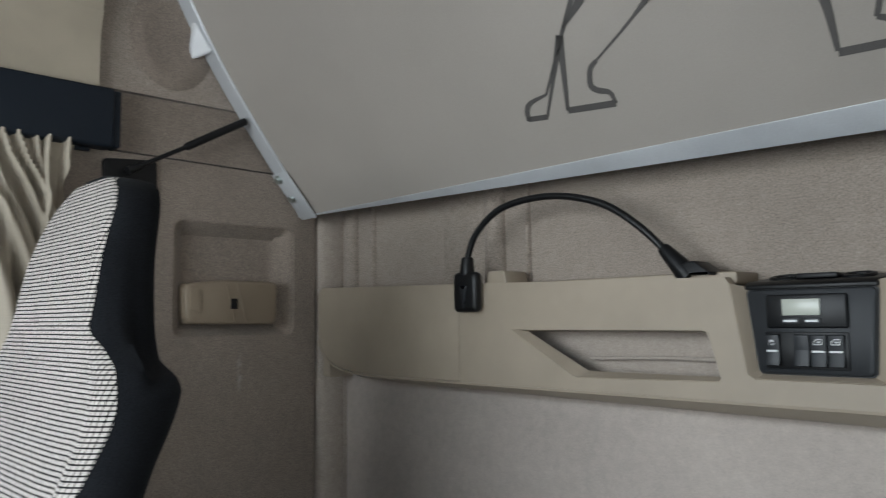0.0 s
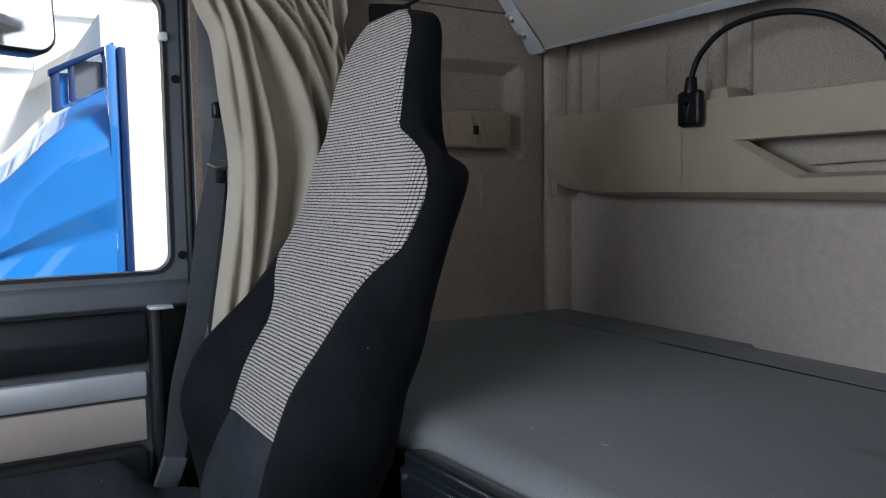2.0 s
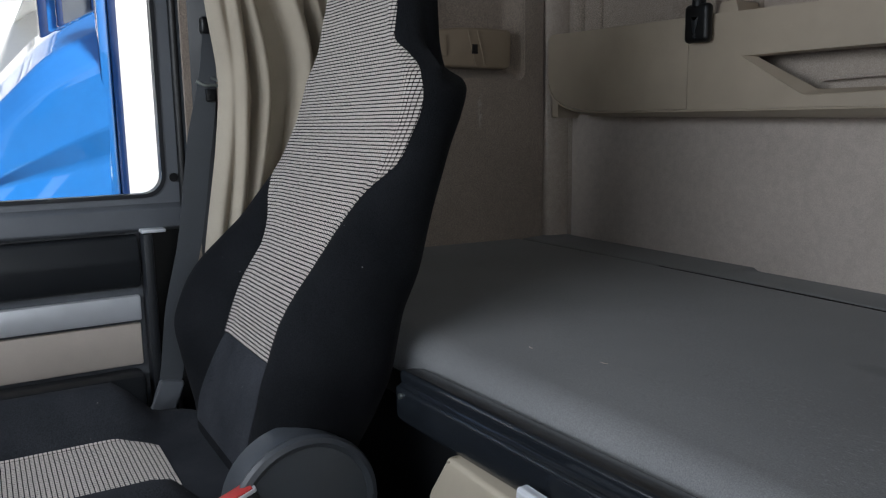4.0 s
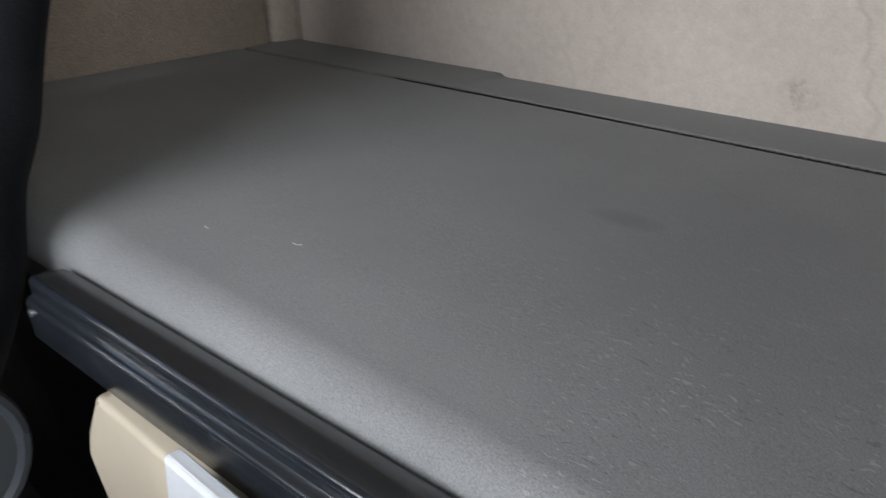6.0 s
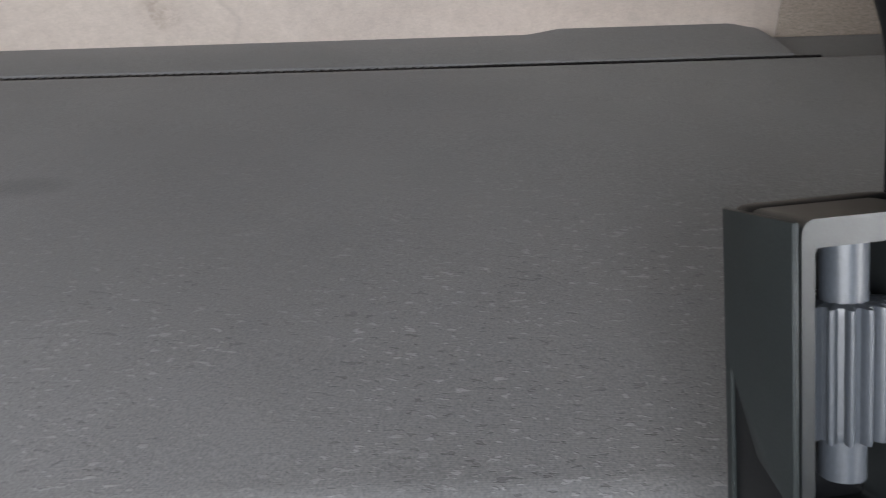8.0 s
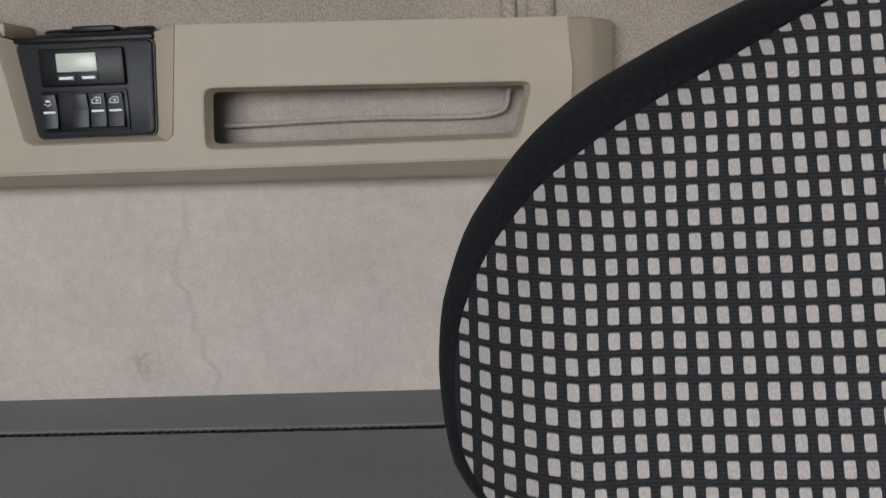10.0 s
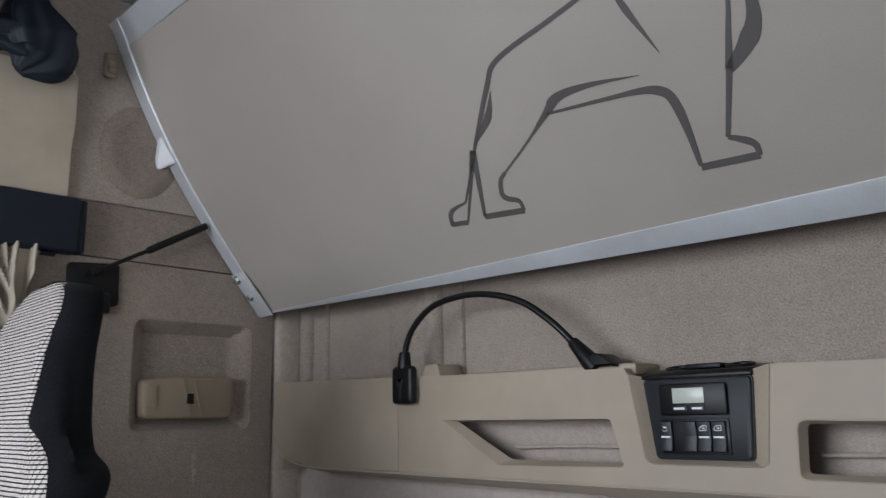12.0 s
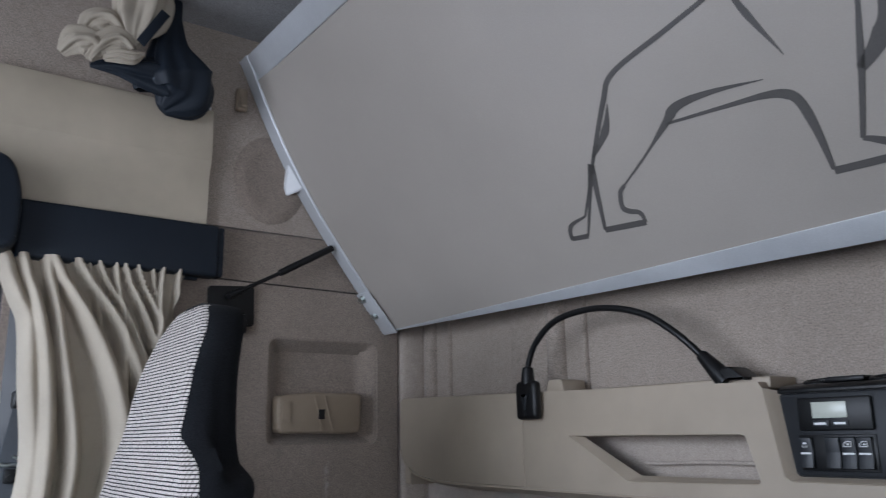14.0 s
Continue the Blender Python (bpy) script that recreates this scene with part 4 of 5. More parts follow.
def stroke(pts, widths):
    """A flat printed line on the board that swells and thins."""
    line = smooth_line([(x, s, 0) for x, s in pts], 8)
    k = len(widths) - 1
    bm = bmesh.new()
    last = None
    for i, p in enumerate(line):
        d = (line[min(i + 1, len(line) - 1)] - line[max(i - 1, 0)]).normalized()
        n = Vector((-d.y, d.x, 0))
        f = i / (len(line) - 1) * k
        a = min(int(f), k - 1)
        w = (widths[a] + (widths[a + 1] - widths[a]) * (f - a)) / 2
        row = [bm.verts.new(bunk_at(q.x, q.y, o)) for q in (p + n * w, p - n * w) for o in (0.0004, 0.0010)]
        if last:
            bm.faces.new((last[1], row[1], row[3], last[3]))
            bm.faces.new((last[0], last[2], row[2], row[0]))
            bm.faces.new((last[0], row[0], row[1], last[1]))
            bm.faces.new((last[2], last[3], row[3], row[2]))
        last = row
    part("printed_line", bm, M_PRINT, bunk)


T = 0.0085
stroke([(1.22, 0.385), (1.140, 0.356), (1.058, 0.339), (0.947, 0.318), (0.909, 0.285), (0.844, 0.209), (0.830, 0.190)], [0.005, 0.007, 0.009, 0.004])
stroke([(0.914, 0.279), (0.889, 0.243), (0.844, 0.211)], [0.001, 0.014, 0.004])
stroke([(0.838, 0.200), (0.776, 0.124)], [0.006, 0.004])
stroke([(0.776, 0.124), (0.744, 0.118), (0.731, 0.108), (0.727, 0.091)], [0.004, T, T])
stroke([(0.726, 0.093), (0.763, 0.090)], [T, T])
stroke([(0.763, 0.090), (0.799, 0.145), (0.835, 0.202)], [0.004, 0.006, 0.012])
stroke([(0.835, 0.202), (0.803, 0.092)], [0.012, 0.006])
stroke([(0.803, 0.092), (0.885, 0.086)], [0.010, 0.010])
stroke([(0.885, 0.086), (0.882, 0.103), (0.864, 0.111), (0.856, 0.121), (0.864, 0.143), (0.878, 0.153)], [0.006, 0.010, 0.006])
stroke([(0.878, 0.153), (0.938, 0.186), (0.993, 0.220), (1.021, 0.236), (1.076, 0.236), (1.150, 0.225)], [0.003, 0.004, 0.016, 0.009, 0.001])
stroke([(0.992, 0.218), (1.090, 0.210), (1.142, 0.205), (1.169, 0.197), (1.182, 0.181), (1.187, 0.139), (1.187, 0.085)], [0.004, 0.007, 0.013, 0.013, 0.006])
stroke([(1.187, 0.083), (1.265, 0.080)], [0.010, 0.010])
stroke([(1.265, 0.080), (1.263, 0.096), (1.247, 0.107), (1.234, 0.113)], [0.006, 0.010, 0.006])
stroke([(1.234, 0.113), (1.264, 0.194)], [0.006, 0.008])
stroke([(1.264, 0.194), (1.293, 0.217), (1.311, 0.243), (1.321, 0.30), (1.35, 0.41)], [0.012, 0.024, 0.012, 0.008])
stroke([(1.264, 0.194), (1.276, 0.232), (1.292, 0.283), (1.297, 0.33)], [0.010, 0.006, 0.002])
stroke([(1.149, 0.372), (1.164, 0.311), (1.187, 0.244)], [0.003, 0.010, 0.001])

strut = thing("gas_strut", (0.04, -0.45, 1.55), "black gas strut between side lining and upper bunk", "gas strut")
sa, sb, sc = Vector((0.045, -0.505, 1.513)), Vector((0.045, -0.400, 1.570)), Vector((0.045, -0.268, 1.645))
part("rod", rod(sa, sb, 0.0045, 12), M_BLACK, strut)
part("cylinder", tube([sb, sb + (sc - sb) * 0.03, sc], [0.006, 0.0080, 0.0080], 16), M_BLACK, strut)
part("ball_end", tube([sa - Vector((0, 0.008, 0.004)), sa + Vector((0, 0.012, 0.006))], 0.008, 12), M_BLACK, strut)
plate = thing("strut_bracket", (0.015, -0.5, 1.5), "black metal strut bracket plate on the side lining", "bracket")
part("plate", prism(round_poly([(-0.548, 1.448), (-0.443, 1.450), (-0.446, 1.541), (-0.551, 1.533)], 0.010), "x", 0.0125, 0.020, 0.002), M_BLACK, plate)
part("arm", box(0.020, 0.034, -0.510, -0.464, 1.432, 1.475, 0.006), M_BLACK, plate)
part("stud", rod((0.020, -0.505, 1.512), (0.046, -0.505, 1.513), 0.006, 12), M_BLACK, plate)

# ---------------------------------------------------------------- lower bunk
bed = thing("lower_bunk", (1.12, -0.4, 0.70), "lower bunk mattress in a dark grey pilled fabric cover", "mattress")
SEAM_Y = -0.131


def edge_y(x):
    """The front edge draws back a little towards the middle of the bed."""
    return -0.801 + 0.011 * max(-0.3, min(1.3, (x - 0.75) / 0.5))


def lift_at(x):
    return 0.009 * max(-0.3, min(1.3, (x - 0.75) / 0.5))


def bed_top(x, y):
    c = lerp_table(y, [(-0.80, 0.801), (-0.62, 0.806), (-0.40, 0.806), (-0.20, 0.803), (-0.08, 0.799)])
    return c + 0.0015 * math.sin(3.1 * x + 5 * y)


def mattress_pt(u, v):
    x = -0.005 + (CAB_W + 0.010) * u
    # front skirt, rounded edge, then the top
    if v < 0.14:
        k = v / 0.14
        return Vector((x, edge_y(x) - 0.002 * math.sin(k * math.pi), 0.742 + (0.024 + lift_at(x)) * k))
    if v < 0.36:
        a = (v - 0.14) / 0.22 * math.pi / 2
        top = bed_top(x, -0.758)
        low = 0.766 + lift_at(x)
        return Vector((x, -0.758 + (edge_y(x) + 0.758) * math.cos(a) ** 1.15, low + (top - low) * math.sin(a) ** 0.85))
    k = (v - 0.36) / 0.64
    y = -0.758 + (SEAM_Y - 0.0022 + 0.758) * k
    drop = max(0.0, (k - 0.985) / 0.015)
    return Vector((x, y, bed_top(x, y) - 0.010 * drop ** 2))


part("cover", grid(mattress_pt, 96, 110), M_BED, bed, angle=80)
part("core", box(-0.004, CAB_W + 0.004, -0.740, SEAM_Y - 0.004, 0.745, 0.785), M_BED, bed)


def strip_top(x):
    """Height of the back strip against the wall: raised ends, lower middle."""
    return 0.797 + 0.006 * (1 - max(0.0, min(1.0, (x - 0.606) / 0.010))) + 0.0070 * max(0.0, min(1.0, (x - 1.575) / 0.04)) * max(0.0, min(1.0, (1.868 - x) / 0.03))


def strip_pt(u, v):
    x = -0.004 + (1.872 + 0.004) * u
    h = strip_top(x)
    if v < 0.12:
        k = v / 0.12
        return Vector((x, SEAM_Y + 0.0015 + 0.0012 * k, 0.770 + (bed_top(x, SEAM_Y) - 0.0005 - 0.770) * k ** 0.5))
    k = (v - 0.12) / 0.88
    y = SEAM_Y + 0.0027 + (0.0 - SEAM_Y - 0.0035) * k
    b = bed_top(x, SEAM_Y)
    return Vector((x, y, b + (h - b) * k * k + 0.0015 * math.sin(k * math.pi)))


part("back_strip", grid(strip_pt, 200, 24), M_BED, bed, angle=80)


def seam_pt(i):
    x = 0.48 + 1.42 * i / 960
    bite = 0.4 + 1.0 * max(0.0, min(1.0, (x - 0.85) / 0.1)) * max(0.0, min(1.0, (1.52 - x) / 0.1))
    return Vector((x, SEAM_Y - 0.0004 - 0.0038 * bite * abs(math.sin(x * math.pi / 0.0105)), bed_top(x, SEAM_Y) - 0.0018))


part("seam", tube([seam_pt(i) for i in range(961)], 0.0020, 6), M_BLACK, bed, "dark stitched seam between mattress and back strip")
part("end_fill", box(1.873, CAB_W + 0.004, SEAM_Y + 0.002, -0.002, 0.745, 0.786, 0.01, 3), M_BED, bed)

for x, y, a, length in ((0.913, -0.672, 0.3, 0.010), (0.808, -0.703, -0.2, 0.008)):
    d = Vector((math.cos(a), math.sin(a), 0)) * length / 2
    mid = Vector((x, y, bed_top(x, y) + 0.0012))
    part("lint", tube(smooth_line([mid - d, mid + Vector((d.y, -d.x, 0.0008)) * 0.4, mid + d], 4), 0.0005, 6), M_POST, bed, "pale bit of lint")

base = thing("bunk_base", (1.12, -0.4, 0.68), "black lower bunk base board with a moulded front rail", "bunk base")
part("base_board", box(-0.004, CAB_W + 0.004, -0.79, -0.001, 0.690, 0.7415, 0.004), M_BLACK, base)
# added black sheet that makes the shade under the bunk, hiding the wall
part("shade_panel", box(-0.002, 0.790, -0.780, -0.760, FLOOR_Z, 0.6895, 0.004), M_BLACK, base)
part("lower_lip", rod((1.22, -0.806, 0.752), (2.23, -0.806, 0.752), 0.006, 10), M_BLACK, base)


def arc(cy, cz, r, a0, a1):
    return [(cy + r * math.cos(radians(a)), cz + r * math.sin(radians(a))) for a in range(a0, a1 + 1, 15)]


rail_prof = ([(-0.8045, 0.7085), (-0.8045, 0.7655), (-0.812, 0.7715), (-0.826, 0.7745)] + arc(-0.8405, 0.7690, 0.0060, 75, 195)[:9]
             + [(-0.8460, 0.7620), (-0.8450, 0.7580)] + arc(-0.8480, 0.7490, 0.0058, 90, 195)[:8] + [(-0.8535, 0.7420), (-0.8535, 0.7150), (-0.8500, 0.7085)])
RAIL_X0, RAIL_X1 = 0.702, 1.247


def rail_pt(u, v):
    """The profile run along the bed; it climbs a little and its ends are drawn in and rounded."""
    run = (RAIL_X1 - RAIL_X0)
    x = RAIL_X0 + run * u
    e = max(0.0, 1 - min(x - RAIL_X0, RAIL_X1 - x) / 0.016)
    y, z = rail_prof[min(len(rail_prof) - 1, int(round(v * (len(rail_prof) - 1))))]
    f = 1 - 0.30 * e * e
    y, z = -0.806 + (y + 0.806) * f, 0.742 + (z - 0.742) * f
    return Vector((x, y + edge_y(x) + 0.801, z + lift_at(x)))


RAIL_STEPS = [0, 0.003, 0.008, 0.016, 0.03] + [0.03 + 0.94 * i / 24 for i in range(1, 24)] + [0.97, 0.984, 0.992, 0.997, 1.0]
rail_bm = grid(lambda u, v: rail_pt(RAIL_STEPS[int(round(u * (len(RAIL_STEPS) - 1)))], v), len(RAIL_STEPS) - 1, len(rail_prof) - 1)
bmesh.ops.holes_fill(rail_bm, edges=[e for e in rail_bm.edges if e.is_boundary])
part("front_rail", rail_bm, M_RAIL, base, "black moulded plastic bed rail with two ridges", angle=50)
part("rail_screw", rod((0.729, -0.851, 0.744), (0.729, -0.857, 0.744), 0.004, 10), M_STEEL, base)

cab = thing("under_bunk_box", (1.2, -0.6, FLOOR_Z), "beige storage box under the bunk with a silver grip strip", "storage box")
part("front", prism(round_poly([(0.835, FLOOR_Z), (1.50, FLOOR_Z), (1.50, 0.706), (0.850, 0.706), (0.808, 0.648), (0.793, 0.615), (0.812, 0.570)], 0.006, 4), "y", -0.858, -0.30, 0.006, 3), M_CREAM, cab)
part("grip_strip", prism(round_poly([(-0.878, 0.700), (-0.8605, 0.700), (-0.8605, 0.740), (-0.874, 0.740)], 0.004), "x", 1.010, 1.46, 0.003), M_SILVER, cab, "satin silver grip strip")
part("grip_mount", box(1.05, 1.42, -0.8604, -0.8585, 0.665, 0.70, 0.0005), M_CREAM, cab)

# ---------------------------------------------------------------- seats


def table_set(y, w, p, b, d, rear, far):
    """Face, half width, panel, bolster, depth, half width of the rear shell, extra bolster on the door side."""
    return {"y": y, "w": w, "p": p, "b": b, "d": d, "rear": rear, "far": far}


PASSENGER = table_set(
    [(0.58, -1.02), (0.66, -0.995), (0.76, -0.955), (0.83, -0.925), (0.895, -0.882), (0.965, -0.848), (1.05, -0.806), (1.166, -0.768), (1.22, -0.760), (1.30, -0.747), (1.372, -0.726), (1.419, -0.708)],
    [(0.58, 0.18), (0.64, 0.225), (0.70, 0.255), (0.78, 0.272), (0.86, 0.268), (0.95, 0.255), (1.05, 0.242), (1.12, 0.236), (1.165, 0.222), (1.195, 0.188),
     (1.22, 0.163), (1.27, 0.150), (1.36, 0.131), (1.390, 0.112), (1.410, 0.080), (1.419, 0.04)],
    [(0.75, 0.112), (0.83, 0.118), (0.895, 0.124), (0.93, 0.140), (0.98, 0.180), (1.05, 0.226), (1.11, 0.226), (1.166, 0.210), (1.195, 0.176), (1.22, 0.145),
     (1.27, 0.138), (1.36, 0.121), (1.390, 0.102), (1.412, 0.07)],
    [(0.58, 0.0), (0.66, 0.025), (0.76, 0.060), (0.86, 0.066), (0.95, 0.040), (1.05, 0.014), (1.15, 0.008), (1.3, 0.008), (1.419, 0.0)],
    [(0.58, 0.155), (0.72, 0.148), (0.80, 0.134), (0.88, 0.118), (0.95, 0.108), (1.05, 0.098), (1.14, 0.106), (1.185, 0.096), (1.22, 0.088), (1.36, 0.068), (1.409, 0.06), (1.419, 0.03)],
    [(1.10, 0.238), (1.140, 0.232), (1.156, 0.218), (1.168, 0.186), (1.178, 0.162), (1.20, 0.154), (1.27, 0.146), (1.36, 0.131), (1.390, 0.112), (1.410, 0.080), (1.419, 0.04)],
    [(0.62, 0.0), (0.70, 0.018), (0.77, 0.032), (0.86, 0.024), (0.95, 0.004), (1.04, 0.0)])
# the driver's backrest: slimmer waist, broad round shoulders, narrow head
DRIVER = table_set(
    [(0.58, -0.985), (0.76, -0.925), (0.90, -0.880), (1.0, -0.842), (1.07, -0.818), (1.15, -0.794), (1.21, -0.778), (1.30, -0.760), (1.42, -0.72)],
    [(0.58, 0.14), (0.70, 0.170), (0.86, 0.190), (0.94, 0.208), (1.00, 0.213), (1.025, 0.221), (1.045, 0.243), (1.060, 0.254), (1.07, 0.256), (1.084, 0.257), (1.099, 0.256), (1.114, 0.252),
     (1.126, 0.247), (1.139, 0.238), (1.150, 0.229), (1.165, 0.211), (1.175, 0.193), (1.184, 0.175), (1.192, 0.157), (1.206, 0.127), (1.220, 0.103), (1.24, 0.092),
     (1.30, 0.092), (1.38, 0.094), (1.41, 0.08), (1.42, 0.04)],
    [(0.75, 0.10), (0.90, 0.14), (1.00, 0.190), (1.025, 0.206), (1.045, 0.232), (1.060, 0.246), (1.07, 0.251), (1.085, 0.252), (1.101, 0.250), (1.112, 0.246), (1.122, 0.241), (1.131, 0.234),
     (1.140, 0.226), (1.148, 0.216), (1.160, 0.198), (1.169, 0.181), (1.177, 0.166), (1.195, 0.131), (1.209, 0.104), (1.22, 0.086), (1.26, 0.078), (1.36, 0.078), (1.405, 0.05)],
    [(0.58, 0.0), (0.76, 0.03), (0.9, 0.02), (1.05, 0.008), (1.15, 0.004), (1.42, 0.0)],
    [(0.58, 0.10), (0.80, 0.10), (1.0, 0.085), (1.10, 0.075), (1.20, 0.070), (1.36, 0.075), (1.41, 0.05), (1.42, 0.03)],
    [(0.58, 0.3)], [(0.58, 0.0)])


def seat_front(T, x, z):
    """Depth of the backrest's face at a place across and up it."""
    w, d, b, pw = (lerp_table(z, T[k]) for k in ("w", "d", "b", "p"))
    q = min(1.0, abs(x) / w)
    k = max(0.0, min(1.0, (abs(x) - pw * 0.8) / max(0.02, (w * 0.86 - pw * 0.8))))
    bol = (b + (lerp_table(z, T["far"]) if x < 0 else 0.0)) * k * k * (3 - 2 * k)
    edge = (1 - q ** (7 + 6 * max(0.0, min(1.0, (z - 1.1) / 0.12)))) ** 0.5
    return lerp_table(z, T["y"]) + d / 2 - (d / 2 + bol) * edge


def backrest(T, cx):
    z0, z1 = T["y"][0][0], T["y"][-1][0]

    def fn(u, v):
        z = z0 + (z1 - z0) * v
        w, d = lerp_table(z, T["w"]), lerp_table(z, T["d"])
        if u < 0.5:
            x = w * math.sin((u / 0.5 - 0.5) * math.pi)
            return Vector((cx + x, seat_front(T, x, z), z))
        q = -math.sin(((u - 0.5) / 0.5 - 0.5) * math.pi)
        x = q * min(w, lerp_table(z, T["rear"]) if z >= T["rear"][0][0] else w)
        q = abs(q)
        return Vector((cx + x, lerp_table(z, T["y"]) + d / 2 + d / 2 * (1 - q ** 9) ** 0.5, z))
    bm = grid(fn, 80, 170, close_u=True)
    bmesh.ops.holes_fill(bm, edges=[e for e in bm.edges if e.is_boundary])
    return bm


def seat_panel(T, cx):
    z0, z1 = T["p"][0][0], T["p"][-1][0]

    def fn(u, v):
        z = z0 + (z1 - z0) * v
        x = lerp_table(z, T["p"]) * (2 * u - 1)
        lift = 0.0030 * (1 - abs(2 * u - 1) ** 8)
        return Vector((cx + x, seat_front(T, x, z) - 0.0012 - lift, z))
    return thick_sheet(fn, 48, 120, 0.006)


def lower_piece(T, cx):
    """Velour centre piece under the checked panel."""
    def fn(u, v):
        z = 0.600 + 0.149 * v
        x = lerp_table(z, [(0.60, 0.140), (0.75, 0.112)]) * (2 * u - 1)
        return Vector((cx + x, seat_front(T, x, z) - 0.0005 - 0.0022 * (1 - abs(2 * u - 1) ** 8), z))
    return thick_sheet(fn, 30, 24, 0.005)


def cushion_top(sx, y):
    """Height of the seat: a dished middle between two side bolsters."""
    q = max(0.0, min(1.0, (abs(sx) - 0.12) / 0.09))
    fade = max(0.15, min(1.0, (-1.06 - y) / 0.07))
    return 0.585 + 0.075 * q * q * (3 - 2 * q) * fade + 0.03 * max(0.0, -1.30 - y)


def cushion(cx):
    def fn(u, v):
        a = 2 * math.pi * u
        c, s = math.cos(a), math.sin(a)
        k = min(1.0, v / 0.6)
        r = 0.262 * k + (0.010 * math.sin((v - 0.6) / 0.4 * math.pi) if v > 0.6 else 0.0)
        sx = math.copysign(abs(c) ** 0.45, c) * r
        y = -1.215 + math.copysign(abs(s) ** 0.45, s) * r
        z = cushion_top(sx, y) - 0.028 * max(0.0, (k - 0.86) / 0.14) ** 2
        if v > 0.6:
            z -= 0.08 * (v - 0.6) / 0.4
        return Vector((cx + sx, y, z))
    bm = grid(fn, 72, 44, close_u=True)
    bmesh.ops.holes_fill(bm, edges=[e for e in bm.edges if e.is_boundary])
    return bm


def cushion_panel(cx):
    def fn(u, v):
        y = -1.455 + 0.365 * v
        half = 0.135 - 0.055 * max(0.0, (v - 0.82) / 0.18) ** 2
        x = half * (2 * u - 1)
        return Vector((cx + x, y, cushion_top(x, y) + 0.002 + 0.005 * (1 - abs(2 * u - 1) ** 6) * (1 - v ** 12)))
    return thick_sheet(fn, 36, 40, 0.004)


def seat(label, T, cx, cloth, velour):
    t = thing("cab_seat", (cx, -1.1, FLOOR_Z), label, "seat", "cab seats")
    part("backrest", backrest(T, cx), velour, t, "black velour backrest with bolsters", angle=70)
    part("backrest_panel", seat_panel(T, cx), cloth, t, "black and off-white checked cloth panel", angle=70)
    part("lower_centre", lower_piece(T, cx), M_WORN, t, "dusty black velour centre piece", angle=70)
    part("seat", cushion(cx), M_DUSTY, t, "dusty black velour seat cushion", angle=70)
    part("seat_panel", cushion_panel(cx), M_CHECK_FLAT_LIT, t, "black and off-white checked cloth panel")
    for s in ((1,) if cx < 1 else (-1,)):
        c = Vector((cx + s * 0.226, -0.977, 0.606))
        cov = tube([c, c + Vector((s * 0.050, 0, 0)), c + Vector((s * 0.060, 0, 0)), c + Vector((s * 0.062, 0, 0))], [0.096, 0.094, 0.090, 0.080], 44)
        rim = tube([c + Vector((s * 0.057, 0.091 * math.cos(a), 0.091 * math.sin(a))) for a in [2 * math.pi * i / 44 for i in range(45)]], 0.009, 8)
        cov = part("recliner_cover", cov, M_COVER, t, "round black plastic hinge cover")
        part("rim", rim, M_COVER, cov)
    part("base_frame", box(cx - 0.23, cx + 0.23, -1.44, -0.95, 0.40, 0.515, 0.02), M_BLACK, t)
    part("suspension", box(cx - 0.18, cx + 0.18, -1.40, -1.0, 0.164, 0.4, 0.03), M_FLOOR, t, "black rubber suspension bellows")
    part("slide_rail", box(cx - 0.22, cx - 0.18, -1.47, -0.92, FLOOR_Z, 0.165, 0.004), M_BLACK, t)
    part("slide_rail", box(cx + 0.18, cx + 0.22, -1.47, -0.92, FLOOR_Z, 0.165, 0.004), M_BLACK, t)
    return t


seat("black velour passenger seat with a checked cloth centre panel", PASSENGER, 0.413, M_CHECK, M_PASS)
seat("black velour driver's seat with a checked cloth backrest", DRIVER, 1.797, M_CHECK_OPEN_DIM, M_SEAT)

buckle = thing("belt_buckle", (0.70, -1.06, 0.64), "black seat belt buckle with a red button", "belt buckle")
BK = Mx.Translation((0.700, -1.066, 0.634)) @ Matrix.Rotation(radians(20), 4, "X")
part("body", box(-0.014, 0.014, -0.028, 0.028, -0.06, 0.014, 0.005, 2, None, BK), M_BLACK, buckle)
part("frame", plate_with_holes(rounded(-0.0138, 0.0138, -0.0278, 0.0278, 0.004), [rounded(-0.0112, 0.0112, -0.0242, 0.0242, 0.002)], "z", 0.0142, 0.0185), M_SILVER, buckle, "pale frame round the button").matrix_basis = BK
part("button", box(-0.011, 0.011, -0.024, 0.024, 0.0145, 0.021, 0.002, 2, None, BK), M_RED, buckle)
part("stalk", rod((0.70, -1.07, 0.585), (0.70, -1.03, 0.44), 0.010, 10), M_BLACK, buckle)

# armrest folded up beside the driver's backrest, with its ribbed adjusting wheel
arm = thing("armrest", (1.56, -0.88, 0.80), "black folded-up plastic armrest with a ribbed grey adjusting wheel", "armrest")
AM = Mx.Translation((1.5636, -0.8429, 0.9361)) @ Matrix.Rotation(radians(7.3), 4, "Z") @ Matrix.Rotation(radians(-21.4), 4, "X")
part("body", box(-0.0206, 0.030, 0.0175, 0.030, -0.14, 0.044, 0.004, 3, None, AM), M_BLACK, arm)
side = prism([(-0.0095, 0.0430), (0.0290, 0.0430), (0.0290, -0.14), (0.0250, -0.14), (0.0250, -0.008), (0.010, -0.031), (-0.0095, -0.040)], "x", -0.0232, -0.0209, 0.0008)
bmesh.ops.transform(side, matrix=AM, verts=side.verts)
part("side_cheek", side, M_ARM, arm, "matt grey-green side cheek")
